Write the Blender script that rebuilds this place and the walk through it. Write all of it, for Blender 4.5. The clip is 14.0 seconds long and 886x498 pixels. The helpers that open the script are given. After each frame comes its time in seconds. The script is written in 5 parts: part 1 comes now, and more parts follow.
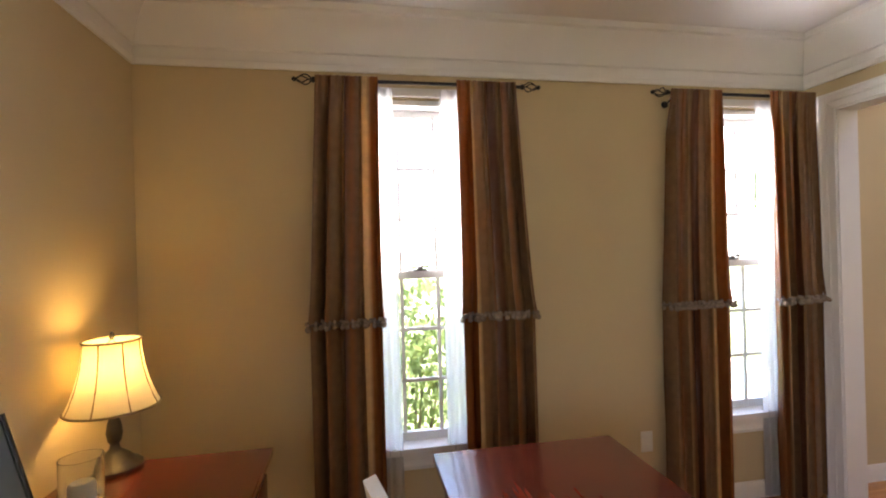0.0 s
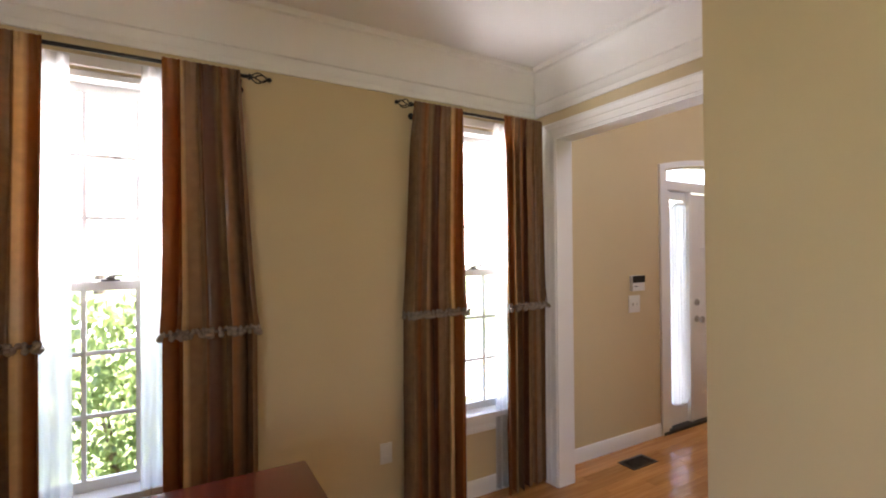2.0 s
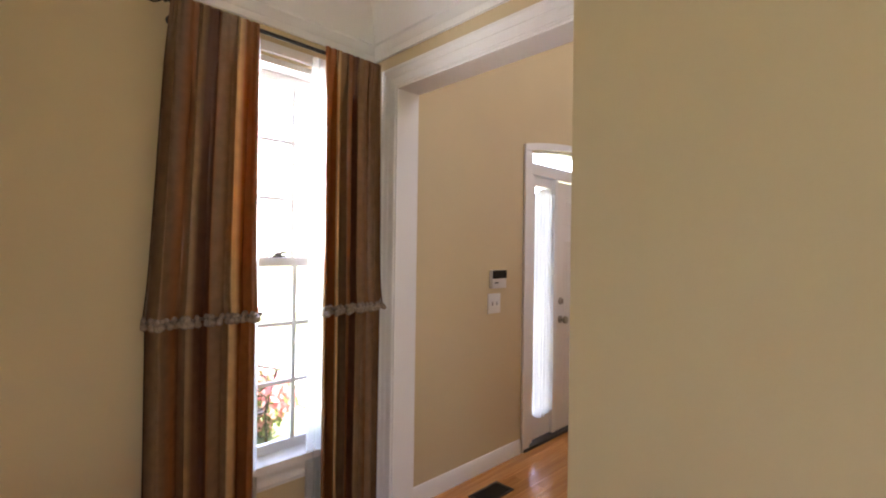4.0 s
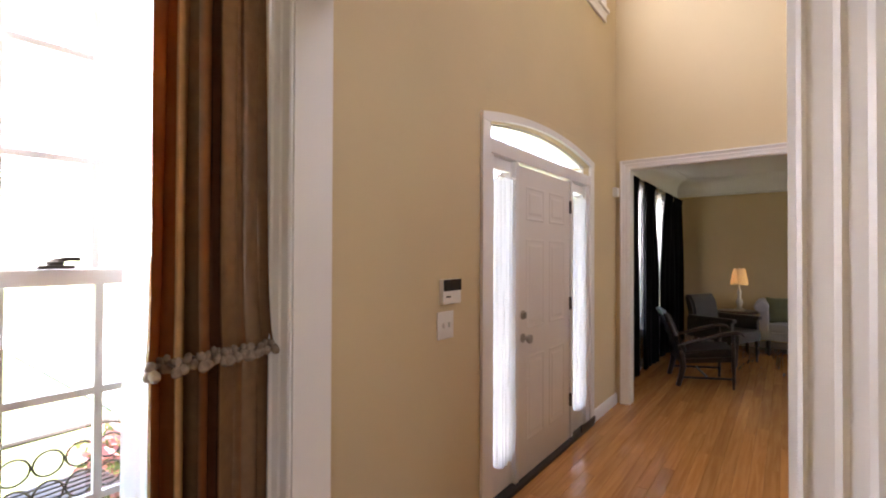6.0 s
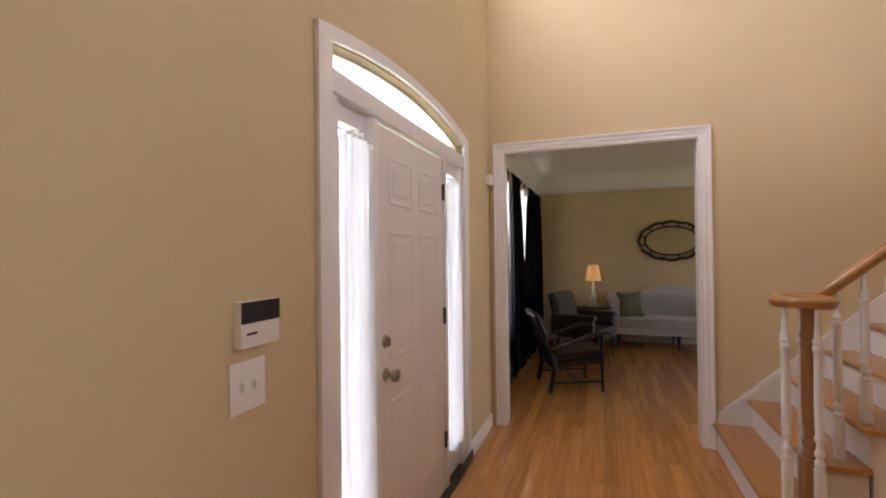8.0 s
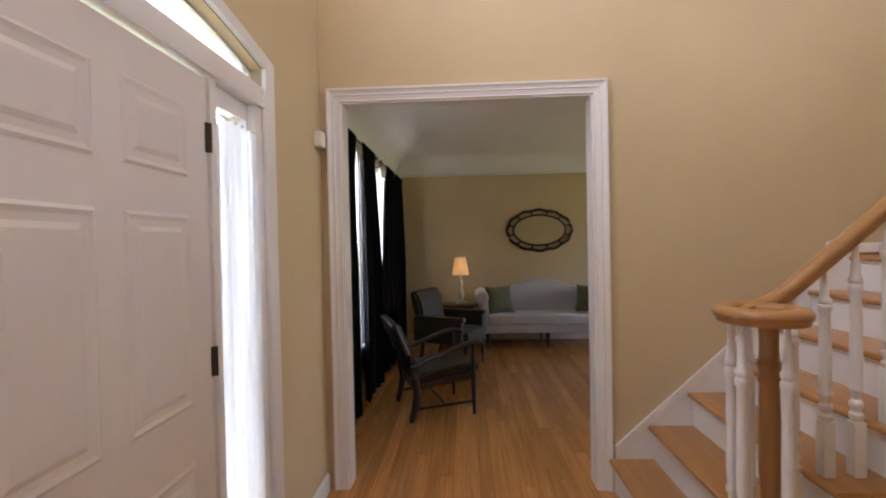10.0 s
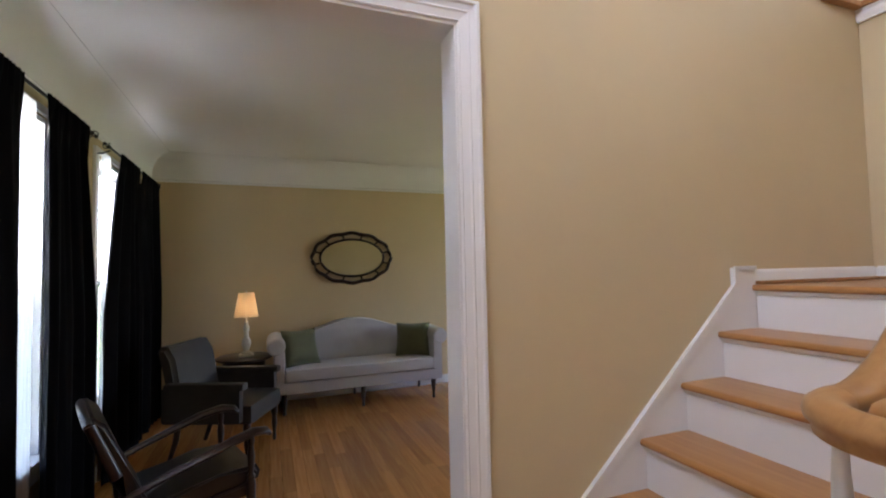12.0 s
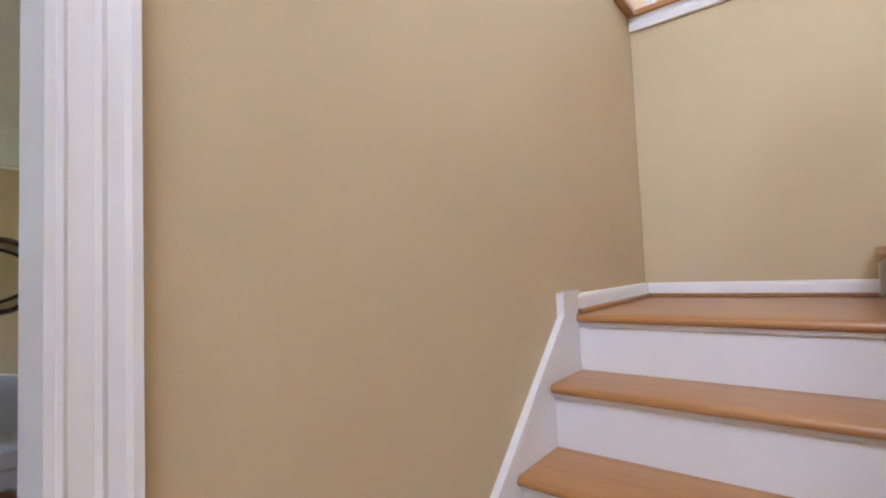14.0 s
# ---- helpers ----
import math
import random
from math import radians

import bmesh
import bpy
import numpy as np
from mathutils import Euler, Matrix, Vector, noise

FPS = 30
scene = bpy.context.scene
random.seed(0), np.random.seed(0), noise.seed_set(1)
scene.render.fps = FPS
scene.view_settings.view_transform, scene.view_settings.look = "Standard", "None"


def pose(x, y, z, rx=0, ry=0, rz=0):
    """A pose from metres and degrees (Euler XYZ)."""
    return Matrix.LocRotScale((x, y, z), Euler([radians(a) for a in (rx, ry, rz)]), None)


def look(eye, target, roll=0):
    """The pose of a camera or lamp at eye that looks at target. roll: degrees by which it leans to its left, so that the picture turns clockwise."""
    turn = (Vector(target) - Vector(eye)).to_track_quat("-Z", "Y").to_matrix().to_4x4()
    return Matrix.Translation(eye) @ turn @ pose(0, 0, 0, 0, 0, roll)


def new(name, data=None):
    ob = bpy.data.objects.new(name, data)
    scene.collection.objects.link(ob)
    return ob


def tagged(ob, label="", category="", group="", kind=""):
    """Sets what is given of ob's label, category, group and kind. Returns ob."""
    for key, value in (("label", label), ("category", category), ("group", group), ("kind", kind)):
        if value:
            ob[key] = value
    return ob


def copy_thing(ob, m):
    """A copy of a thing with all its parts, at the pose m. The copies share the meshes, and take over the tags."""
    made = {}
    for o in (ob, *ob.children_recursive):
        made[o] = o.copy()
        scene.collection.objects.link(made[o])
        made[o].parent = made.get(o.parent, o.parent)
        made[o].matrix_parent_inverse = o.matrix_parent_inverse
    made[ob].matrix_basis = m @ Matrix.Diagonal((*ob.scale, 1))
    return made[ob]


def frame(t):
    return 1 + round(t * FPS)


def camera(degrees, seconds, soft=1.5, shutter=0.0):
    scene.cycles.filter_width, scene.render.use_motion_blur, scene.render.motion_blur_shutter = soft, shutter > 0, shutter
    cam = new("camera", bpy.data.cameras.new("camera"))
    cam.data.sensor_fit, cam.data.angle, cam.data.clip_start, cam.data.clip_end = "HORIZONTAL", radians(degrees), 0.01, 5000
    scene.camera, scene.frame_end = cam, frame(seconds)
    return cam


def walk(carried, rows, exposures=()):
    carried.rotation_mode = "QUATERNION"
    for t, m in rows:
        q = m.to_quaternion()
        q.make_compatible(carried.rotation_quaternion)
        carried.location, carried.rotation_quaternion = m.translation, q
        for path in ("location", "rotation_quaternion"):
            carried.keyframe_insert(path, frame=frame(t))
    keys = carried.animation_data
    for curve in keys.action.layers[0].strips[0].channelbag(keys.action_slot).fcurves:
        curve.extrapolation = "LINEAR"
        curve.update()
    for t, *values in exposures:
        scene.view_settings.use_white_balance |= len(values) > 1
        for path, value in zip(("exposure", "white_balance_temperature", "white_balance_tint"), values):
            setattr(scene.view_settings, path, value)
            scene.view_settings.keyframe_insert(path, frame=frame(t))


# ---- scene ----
cam = camera(87.8, 14.0, soft=2.0)
PATH = [
    (0, (0.898, 0.538, 1.548), (1.251, 2.507, 1.55), -1.6),
    (0.5, (1.007, 0.505, 1.565), (1.518, 2.438, 1.57), -1.4),
    (0.6, (1.038, 0.502, 1.565), (1.578, 2.428, 1.571), -1.3),
    (1, (1.14, 0.48, 1.554), (1.809, 2.364, 1.57), -1.1),
    (1.5, (1.296, 0.483, 1.551), (2.129, 2.301, 1.566), -0.9),
    (2, (1.464, 0.503, 1.551), (2.464, 2.234, 1.565), -0.5),
    (2.5, (1.665, 0.546, 1.527), (2.812, 2.184, 1.547), -0.7),
    (3, (1.865, 0.625, 1.509), (3.12, 2.182, 1.523), -0.4),
    (3.2, (1.935, 0.678, 1.502), (3.228, 2.203, 1.511), -0.2),
    (5.3, (2.551, 1.365, 1.465), (4.07, 2.666, 1.493), 1.1),
    (5.5, (2.61, 1.429, 1.466), (4.156, 2.699, 1.494), 0.8),
    (6, (2.798, 1.582, 1.477), (4.401, 2.777, 1.498), 0.2),
    (6.5, (2.985, 1.754, 1.484), (4.668, 2.834, 1.503), 0.1),
    (7, (3.153, 1.871, 1.499), (4.92, 2.806, 1.526), -0.2),
    (7.5, (3.39, 1.96, 1.49), (5.227, 2.75, 1.516), -0.6),
    (8, (3.641, 2.032, 1.473), (5.532, 2.685, 1.492), -0.7),
    (8.2, (3.754, 2.073, 1.473), (5.663, 2.669, 1.482), -0.5),
    (10.3, (5.027, 2.102, 1.48), (7.027, 2.079, 1.467), -1.4),
    (10.5, (5.185, 2.121, 1.469), (7.182, 2.01, 1.471), -1.5),
    (11, (5.501, 2.099, 1.474), (7.479, 1.806, 1.501), -1.4),
    (11.5, (5.782, 2.082, 1.465), (7.713, 1.568, 1.528), -1.1),
    (12, (6.073, 1.963, 1.45), (7.939, 1.25, 1.544), -1.2),
    (12.5, (6.316, 1.846, 1.465), (8.085, 0.92, 1.577), -1.7),
    (13, (6.547, 1.732, 1.491), (8.177, 0.58, 1.605), -2.0),
    (13.5, (6.731, 1.578, 1.507), (8.188, 0.212, 1.602), -2.4),
    (14, (6.874, 1.469, 1.522), (8.114, -0.097, 1.623), -2.3),
]
walk(cam, [(t, look(eye, target, roll)) for t, eye, target, roll in PATH], [(0.0, 3.55, 6700, 22), (3.0, 3.65, 6650, 21), (7.5, 3.6, 6900, 26), (10.5, 3.65, 6400, 21), (12.0, 3.75, 6000, 18), (14.0, 4.1, 5650, 17)])

# ---- world, sun, exposure ----
world = bpy.data.worlds.new("sky")
scene.world = world
world.use_nodes = True
wn = world.node_tree.nodes
sky = wn.new("ShaderNodeTexSky")
sky.sky_type, sky.sun_disc = "NISHITA", False
sky.sun_elevation, sky.sun_rotation = radians(59), radians(90)
sky.air_density, sky.dust_density = 1.0, 1.0
world.node_tree.links.new(sky.outputs[0], wn["Background"].inputs[0])
wn["Background"].inputs[1].default_value = 0.15
sun = new("sun", bpy.data.lights.new("sun", "SUN"))
sun.data.energy, sun.data.angle, sun.data.color = 5.0, radians(1.0), (1.0, 0.96, 0.9)
sun.matrix_world = look((0, 0, 0), (-0.6, -0.04, -1.0))


def opening_light(name, at, target, w, h, energy, color=(1.0, 0.97, 0.93)):
    """An area lamp standing in for the sky's light at an opening of the house."""
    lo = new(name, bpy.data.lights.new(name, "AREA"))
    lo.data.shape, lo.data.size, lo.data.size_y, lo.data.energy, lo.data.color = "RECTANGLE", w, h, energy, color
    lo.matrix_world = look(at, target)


# Added fill at assumed, unseen openings: office pier, living room, stair wall.
opening_light("fill_light_office", (-0.18, -1.7, 1.5), (3.0, -0.6, 1.4), 1.2, 1.6, 1.5, (0.90, 0.98, 1.0))
opening_light("fill_light_living", (10.4, -3.03, 1.5), (10.3, 0, 0.9), 1.4, 1.6, 0.9)
opening_light("fill_light_hall", (4.8, -3.03, 4.0), (7.4, 0.3, 1.7), 1.6, 1.4, 4.0, (0.97, 0.93, 0.96))
opening_light("front_window_light_foyer", (5.9, 3.03, 4.4), (6.4, 0.7, 1.4), 2.2, 1.1, 6.0, (0.89, 0.91, 1.0))
for wx, wy, ww, we in ((1.21, 3.145, 0.64, 2.2), (3.13, 3.145, 0.62, 2.2), (8.85, 3.315, 0.7, 2.2), (10.5, 3.315, 0.8, 2.2)):
    opening_light("front_window_light", (wx, wy, 1.88), (wx, 0, 1.7), ww, 0.84, we, (0.96, 0.98, 1.0))

# ---- materials ----
def mat(name, color, rough=0.5, metal=0.0, vary=0.06, scale=6.0, bump=0.0, bscale=60.0, sheen=0.0, rand=0.0, coat=0.0):
    m = bpy.data.materials.new(name)
    m.use_nodes = True
    n, l = m.node_tree.nodes, m.node_tree.links
    b = n["Principled BSDF"]
    b.inputs["Roughness"].default_value = rough
    b.inputs["Metallic"].default_value = metal
    b.inputs["Sheen Weight"].default_value = sheen
    b.inputs["Coat Weight"].default_value = coat
    tc = n.new("ShaderNodeTexCoord")
    t1 = n.new("ShaderNodeTexNoise")
    t1.inputs["Scale"].default_value, t1.inputs["Detail"].default_value = scale, 5.0
    l.new(tc.outputs["Object"], t1.inputs["Vector"])
    hsv = n.new("ShaderNodeHueSaturation")
    hsv.inputs["Color"].default_value = (*color, 1)
    mr = n.new("ShaderNodeMapRange")
    mr.inputs["To Min"].default_value, mr.inputs["To Max"].default_value = 1 - 2 * vary, 1 + 2 * vary
    l.new(t1.outputs["Fac"], mr.inputs["Value"])
    val = mr.outputs["Result"]
    if rand:
        oi = n.new("ShaderNodeObjectInfo")
        r2 = n.new("ShaderNodeMapRange")
        r2.inputs["To Min"].default_value, r2.inputs["To Max"].default_value = 1 - rand, 1 + rand
        l.new(oi.outputs["Random"], r2.inputs["Value"])
        mu = n.new("ShaderNodeMath")
        mu.operation = "MULTIPLY"
        l.new(val, mu.inputs[0]), l.new(r2.outputs["Result"], mu.inputs[1])
        val = mu.outputs[0]
    l.new(val, hsv.inputs["Value"])
    l.new(hsv.outputs["Color"], b.inputs["Base Color"])
    if bump:
        t2 = n.new("ShaderNodeTexNoise")
        t2.inputs["Scale"].default_value, t2.inputs["Detail"].default_value = bscale, 4.0
        l.new(tc.outputs["Object"], t2.inputs["Vector"])
        bp = n.new("ShaderNodeBump")
        bp.inputs["Strength"].default_value, bp.inputs["Distance"].default_value = bump, 0.004
        l.new(t2.outputs["Fac"], bp.inputs["Height"])
        l.new(bp.outputs["Normal"], b.inputs["Normal"])
    return m


def wood(name, c1, c2, rough=0.35, axis=0, rand=0.12, stretch=14.0, coat=0.0, island=False):
    """Wood with grain along one axis of the object."""
    m = mat(name, c1, rough, coat=coat)
    n, l = m.node_tree.nodes, m.node_tree.links
    b = n["Principled BSDF"]
    tc = n.new("ShaderNodeTexCoord")
    mp = n.new("ShaderNodeMapping")
    sc = [stretch * 3] * 3
    sc[axis] = stretch * 0.16
    mp.inputs["Scale"].default_value = sc
    l.new(tc.outputs["Object"], mp.inputs["Vector"])
    oi = n.new("ShaderNodeObjectInfo")
    geo = n.new("ShaderNodeNewGeometry")
    rnd = geo.outputs["Random Per Island"] if island else oi.outputs["Random"]
    cm = n.new("ShaderNodeMath")
    cm.operation = "MULTIPLY"
    cm.inputs[1].default_value = 37.0
    l.new(rnd, cm.inputs[0])
    nz = n.new("ShaderNodeTexNoise")
    nz.noise_dimensions = "4D"
    nz.inputs["Scale"].default_value, nz.inputs["Detail"].default_value, nz.inputs["Distortion"].default_value = 1.0, 6.0, 0.6
    l.new(mp.outputs["Vector"], nz.inputs["Vector"])
    l.new(cm.outputs[0], nz.inputs["W"])
    rp = n.new("ShaderNodeValToRGB")
    rp.color_ramp.elements[0].position, rp.color_ramp.elements[1].position = 0.32, 0.68
    rp.color_ramp.elements[0].color, rp.color_ramp.elements[1].color = (*c2, 1), (*c1, 1)
    l.new(nz.outputs["Fac"], rp.inputs["Fac"])
    r2 = n.new("ShaderNodeMapRange")
    r2.inputs["To Min"].default_value, r2.inputs["To Max"].default_value = 1 - rand, 1 + rand
    l.new(rnd, r2.inputs["Value"])
    hs = n.new("ShaderNodeHueSaturation")
    l.new(rp.outputs["Color"], hs.inputs["Color"])
    l.new(r2.outputs["Result"], hs.inputs["Value"])
    l.new(hs.outputs["Color"], b.inputs["Base Color"])
    bp = n.new("ShaderNodeBump")
    bp.inputs["Strength"].default_value, bp.inputs["Distance"].default_value = 0.12, 0.002
    l.new(nz.outputs["Fac"], bp.inputs["Height"])
    l.new(bp.outputs["Normal"], b.inputs["Normal"])
    return m


def cloth(name, stops, rough=0.5, period=0.2, sheen=0.3, offset=0.0):
    """Fabric in upright stripes; stops: (position, colour) over one period of the object's x."""
    m = mat(name, stops[0][1], rough, sheen=sheen, bump=0.15, bscale=220)
    n, l = m.node_tree.nodes, m.node_tree.links
    b = n["Principled BSDF"]
    tc = n.new("ShaderNodeTexCoord")
    sp = n.new("ShaderNodeSeparateXYZ")
    l.new(tc.outputs["UV"], sp.inputs[0])
    m1 = n.new("ShaderNodeMath")
    m1.operation = "MULTIPLY_ADD"
    m1.inputs[1].default_value, m1.inputs[2].default_value = 1 / period, offset
    l.new(sp.outputs[0], m1.inputs[0])
    fr = n.new("ShaderNodeMath")
    fr.operation = "FRACT"
    l.new(m1.outputs[0], fr.inputs[0])
    rp = n.new("ShaderNodeValToRGB")
    rp.color_ramp.interpolation = "LINEAR"
    while len(rp.color_ramp.elements) < len(stops):
        rp.color_ramp.elements.new(0.5)
    for e, (p, c) in zip(rp.color_ramp.elements, stops):
        e.position, e.color = p, (*c, 1)
    l.new(fr.outputs[0], rp.inputs["Fac"])
    nz = n.new("ShaderNodeTexNoise")
    nz.inputs["Scale"].default_value, nz.inputs["Detail"].default_value = 25.0, 6.0
    l.new(tc.outputs["Object"], nz.inputs["Vector"])
    mr = n.new("ShaderNodeMapRange")
    mr.inputs["To Min"].default_value, mr.inputs["To Max"].default_value = 0.75, 1.25
    l.new(nz.outputs["Fac"], mr.inputs["Value"])
    hs = n.new("ShaderNodeHueSaturation")
    l.new(rp.outputs["Color"], hs.inputs["Color"])
    l.new(mr.outputs["Result"], hs.inputs["Value"])
    l.new(hs.outputs["Color"], b.inputs["Base Color"])
    tr, mx = n.new("ShaderNodeBsdfTranslucent"), n.new("ShaderNodeMixShader")
    br = n.new("ShaderNodeHueSaturation")
    br.inputs["Value"].default_value, br.inputs["Saturation"].default_value = 1.5, 1.15
    l.new(hs.outputs["Color"], br.inputs["Color"])
    l.new(br.outputs["Color"], tr.inputs["Color"])
    mx.inputs[0].default_value = 0.22
    l.new(b.outputs[0], mx.inputs[1]), l.new(tr.outputs[0], mx.inputs[2])
    l.new(mx.outputs[0], n["Material Output"].inputs[0])
    return m


def thin(name, color, clear=0.25, front=0.4):
    """Thin cloth that lets light through."""
    m = bpy.data.materials.new(name)
    m.use_nodes = True
    n, l = m.node_tree.nodes, m.node_tree.links
    n.remove(n["Principled BSDF"])
    d, t, c = n.new("ShaderNodeBsdfDiffuse"), n.new("ShaderNodeBsdfTranslucent"), n.new("ShaderNodeBsdfTransparent")
    nz = n.new("ShaderNodeTexNoise")
    nz.inputs["Scale"].default_value, nz.inputs["Detail"].default_value = 90.0, 4.0
    rp = n.new("ShaderNodeMix")
    rp.data_type = "RGBA"
    rp.inputs[6].default_value, rp.inputs[7].default_value = (*[v * 0.92 for v in color], 1), (*color, 1)
    l.new(nz.outputs["Fac"], rp.inputs[0])
    for s in (d, t):
        l.new(rp.outputs[2], s.inputs["Color"])
    m1, m2 = n.new("ShaderNodeMixShader"), n.new("ShaderNodeMixShader")
    m1.inputs[0].default_value, m2.inputs[0].default_value = 1 - front, clear
    l.new(d.outputs[0], m1.inputs[1]), l.new(t.outputs[0], m1.inputs[2])
    l.new(m1.outputs[0], m2.inputs[1]), l.new(c.outputs[0], m2.inputs[2])
    l.new(m2.outputs[0], n["Material Output"].inputs[0])
    return m


def glassy(name, tint=(1, 1, 1), rough=0.0):
    m = bpy.data.materials.new(name)
    m.use_nodes = True
    b = m.node_tree.nodes["Principled BSDF"]
    b.inputs["Base Color"].default_value = (*tint, 1)
    b.inputs["Transmission Weight"].default_value, b.inputs["Roughness"].default_value = 1.0, rough
    return m


WALL = mat("wall_paint_cream", (0.60, 0.475, 0.285), 0.75, vary=0.05, scale=1.3, bump=0.1, bscale=150)
TRIM = mat("trim_paint_white", (0.80, 0.78, 0.76), 0.38, vary=0.02, scale=3, bump=0.04, bscale=40)
CEIL = mat("ceiling_paint", (0.80, 0.79, 0.77), 0.8, vary=0.02, scale=2, bump=0.1, bscale=120)
DOORM = mat("door_paint", (0.78, 0.74, 0.70), 0.4, vary=0.02, scale=3, bump=0.05, bscale=50)
OAK = wood("oak_floor", (0.58, 0.275, 0.090), (0.44, 0.185, 0.053), 0.17, 0, 0.18, coat=0.3)
OAKS = wood("oak_floor_joined", (0.58, 0.275, 0.090), (0.44, 0.185, 0.053), 0.17, 0, 0.18, coat=0.3, island=True)
OAKT = wood("oak_tread", (0.47, 0.24, 0.085), (0.38, 0.175, 0.055), 0.3, 0, 0.05, coat=0.2)
OAKN = wood("oak_newel", (0.42, 0.215, 0.085), (0.32, 0.15, 0.05), 0.33, 2, 0.05, coat=0.2)
OAKR = wood("oak_rail", (0.45, 0.24, 0.09), (0.35, 0.165, 0.055), 0.3, 1, 0.05, coat=0.2)
CHERRY = wood("cherry_wood", (0.16, 0.026, 0.013), (0.08, 0.012, 0.007), 0.22, 1, 0.06, coat=0.3)
DARKW = wood("dark_wood", (0.030, 0.014, 0.009), (0.014, 0.007, 0.005), 0.3, 2, 0.1)
LEATHER = mat("black_leather", (0.012, 0.008, 0.008), 0.28, vary=0.15, scale=8, bump=0.25, bscale=140)
GREYF = mat("charcoal_upholstery", (0.045, 0.043, 0.043), 0.45, vary=0.12, scale=9, bump=0.2, bscale=160)
SOFA = mat("pale_blue_grey_upholstery", (0.50, 0.50, 0.55), 0.8, vary=0.05, scale=7, bump=0.25, bscale=260, sheen=0.3)
GREEN = mat("olive_green_velvet", (0.10, 0.105, 0.045), 0.7, vary=0.12, scale=12, bump=0.25, bscale=200, sheen=0.4)
BLACKC = mat("black_curtain_cloth", (0.004, 0.004, 0.005), 0.9, vary=0.2, scale=8, bump=0.2, bscale=200)
BLACKC.node_tree.nodes["Principled BSDF"].inputs["Specular IOR Level"].default_value = 0.08
IRON = mat("black_iron", (0.025, 0.022, 0.02), 0.4, 0.7, vary=0.15, scale=30)
BRONZE = mat("bronze_patina", (0.075, 0.065, 0.055), 0.42, 0.6, vary=0.3, scale=25, bump=0.3, bscale=80)
NICKEL = mat("satin_nickel", (0.42, 0.38, 0.33), 0.28, 1.0, vary=0.05)
HINGE = mat("dark_steel", (0.09, 0.08, 0.07), 0.4, 0.9, vary=0.1)
PLASTIC = mat("white_plastic", (0.74, 0.71, 0.66), 0.4, vary=0.02)
SCREEN = mat("dark_screen", (0.012, 0.013, 0.016), 0.15, vary=0.05)
VENT = mat("brown_metal_register", (0.05, 0.04, 0.03), 0.45, 0.6, vary=0.15, scale=20)
DARKSILL = mat("dark_threshold", (0.035, 0.03, 0.027), 0.5, 0.3, vary=0.15, scale=20)
CERAMIC = mat("white_distressed_ceramic", (0.62, 0.60, 0.55), 0.4, vary=0.12, scale=30, bump=0.15, bscale=60)
TASSEL = mat("beaded_fringe", (0.27, 0.20, 0.145), 0.22, 0.0, vary=0.3, scale=60, coat=0.6)
BRAID = mat("brown_braid", (0.14, 0.09, 0.055), 0.5, vary=0.3, scale=80)
PIPING = mat("tan_piping", (0.30, 0.22, 0.13), 0.6, vary=0.1)
WAX = mat("white_wax", (0.75, 0.72, 0.66), 0.5, vary=0.04)
SCREENB = mat("black_screen_plastic", (0.02, 0.025, 0.03), 0.25, vary=0.05)
SCREENF = mat("grey_blue_screen", (0.16, 0.19, 0.20), 0.2, vary=0.05)
LEAF = mat("leaf_green", (0.15, 0.21, 0.07), 0.5, vary=0.4, scale=5)
LEAF2 = mat("tree_leaf", (0.09, 0.14, 0.04), 0.5, vary=0.4, scale=2)

def leafy(m, k=0.45):
    """Lets daylight through the leaves."""
    n, l = m.node_tree.nodes, m.node_tree.links
    b, t, x = n["Principled BSDF"], n.new("ShaderNodeBsdfTranslucent"), n.new("ShaderNodeMixShader")
    l.new(b.inputs["Base Color"].links[0].from_socket, t.inputs["Color"])
    x.inputs[0].default_value = k
    l.new(b.outputs[0], x.inputs[1]), l.new(t.outputs[0], x.inputs[2])
    l.new(x.outputs[0], n["Material Output"].inputs[0])


PINK = mat("pink_petal", (0.72, 0.34, 0.35), 0.5, vary=0.2, scale=9)
for leaf in (LEAF, LEAF2, PINK):
    leafy(leaf)
BARK = mat("bark", (0.10, 0.07, 0.05), 0.9, vary=0.3, scale=12, bump=0.5, bscale=25)
GRASS = mat("lawn", (0.13, 0.17, 0.06), 0.9, vary=0.3, scale=1.2, bump=0.5, bscale=40)
PAVE = mat("concrete", (0.42, 0.40, 0.37), 0.85, vary=0.1, scale=4, bump=0.2, bscale=50)
BRICKW = mat("outer_wall", (0.36, 0.22, 0.16), 0.85, vary=0.15, scale=9, bump=0.3, bscale=40)
ROOFM = mat("roof_shingle", (0.10, 0.095, 0.09), 0.9, vary=0.2, scale=8, bump=0.3, bscale=30)
CURT = cloth("striped_silk", [
    (0.0, (0.232, 0.081, 0.026)), (0.06, (0.290, 0.106, 0.032)), (0.17, (0.300, 0.112, 0.034)), (0.20, (0.614, 0.412, 0.205)),
    (0.245, (0.566, 0.371, 0.180)), (0.27, (0.266, 0.149, 0.072)), (0.40, (0.236, 0.136, 0.071)), (0.44, (0.277, 0.108, 0.039)),
    (0.50, (0.112, 0.043, 0.021)), (0.57, (0.130, 0.054, 0.026)), (0.60, (0.277, 0.160, 0.072)), (0.70, (0.242, 0.139, 0.071)),
    (0.76, (0.295, 0.115, 0.041)), (0.81, (0.212, 0.118, 0.061)), (0.92, (0.254, 0.146, 0.074)), (1.0, (0.177, 0.093, 0.048))], 0.26, 1.0, sheen=0.0)
CURT.node_tree.nodes["Principled BSDF"].inputs["Specular IOR Level"].default_value = 0.75
SHEER = thin("sheer_white", (0.92, 0.92, 0.92), 0.34, 0.25)
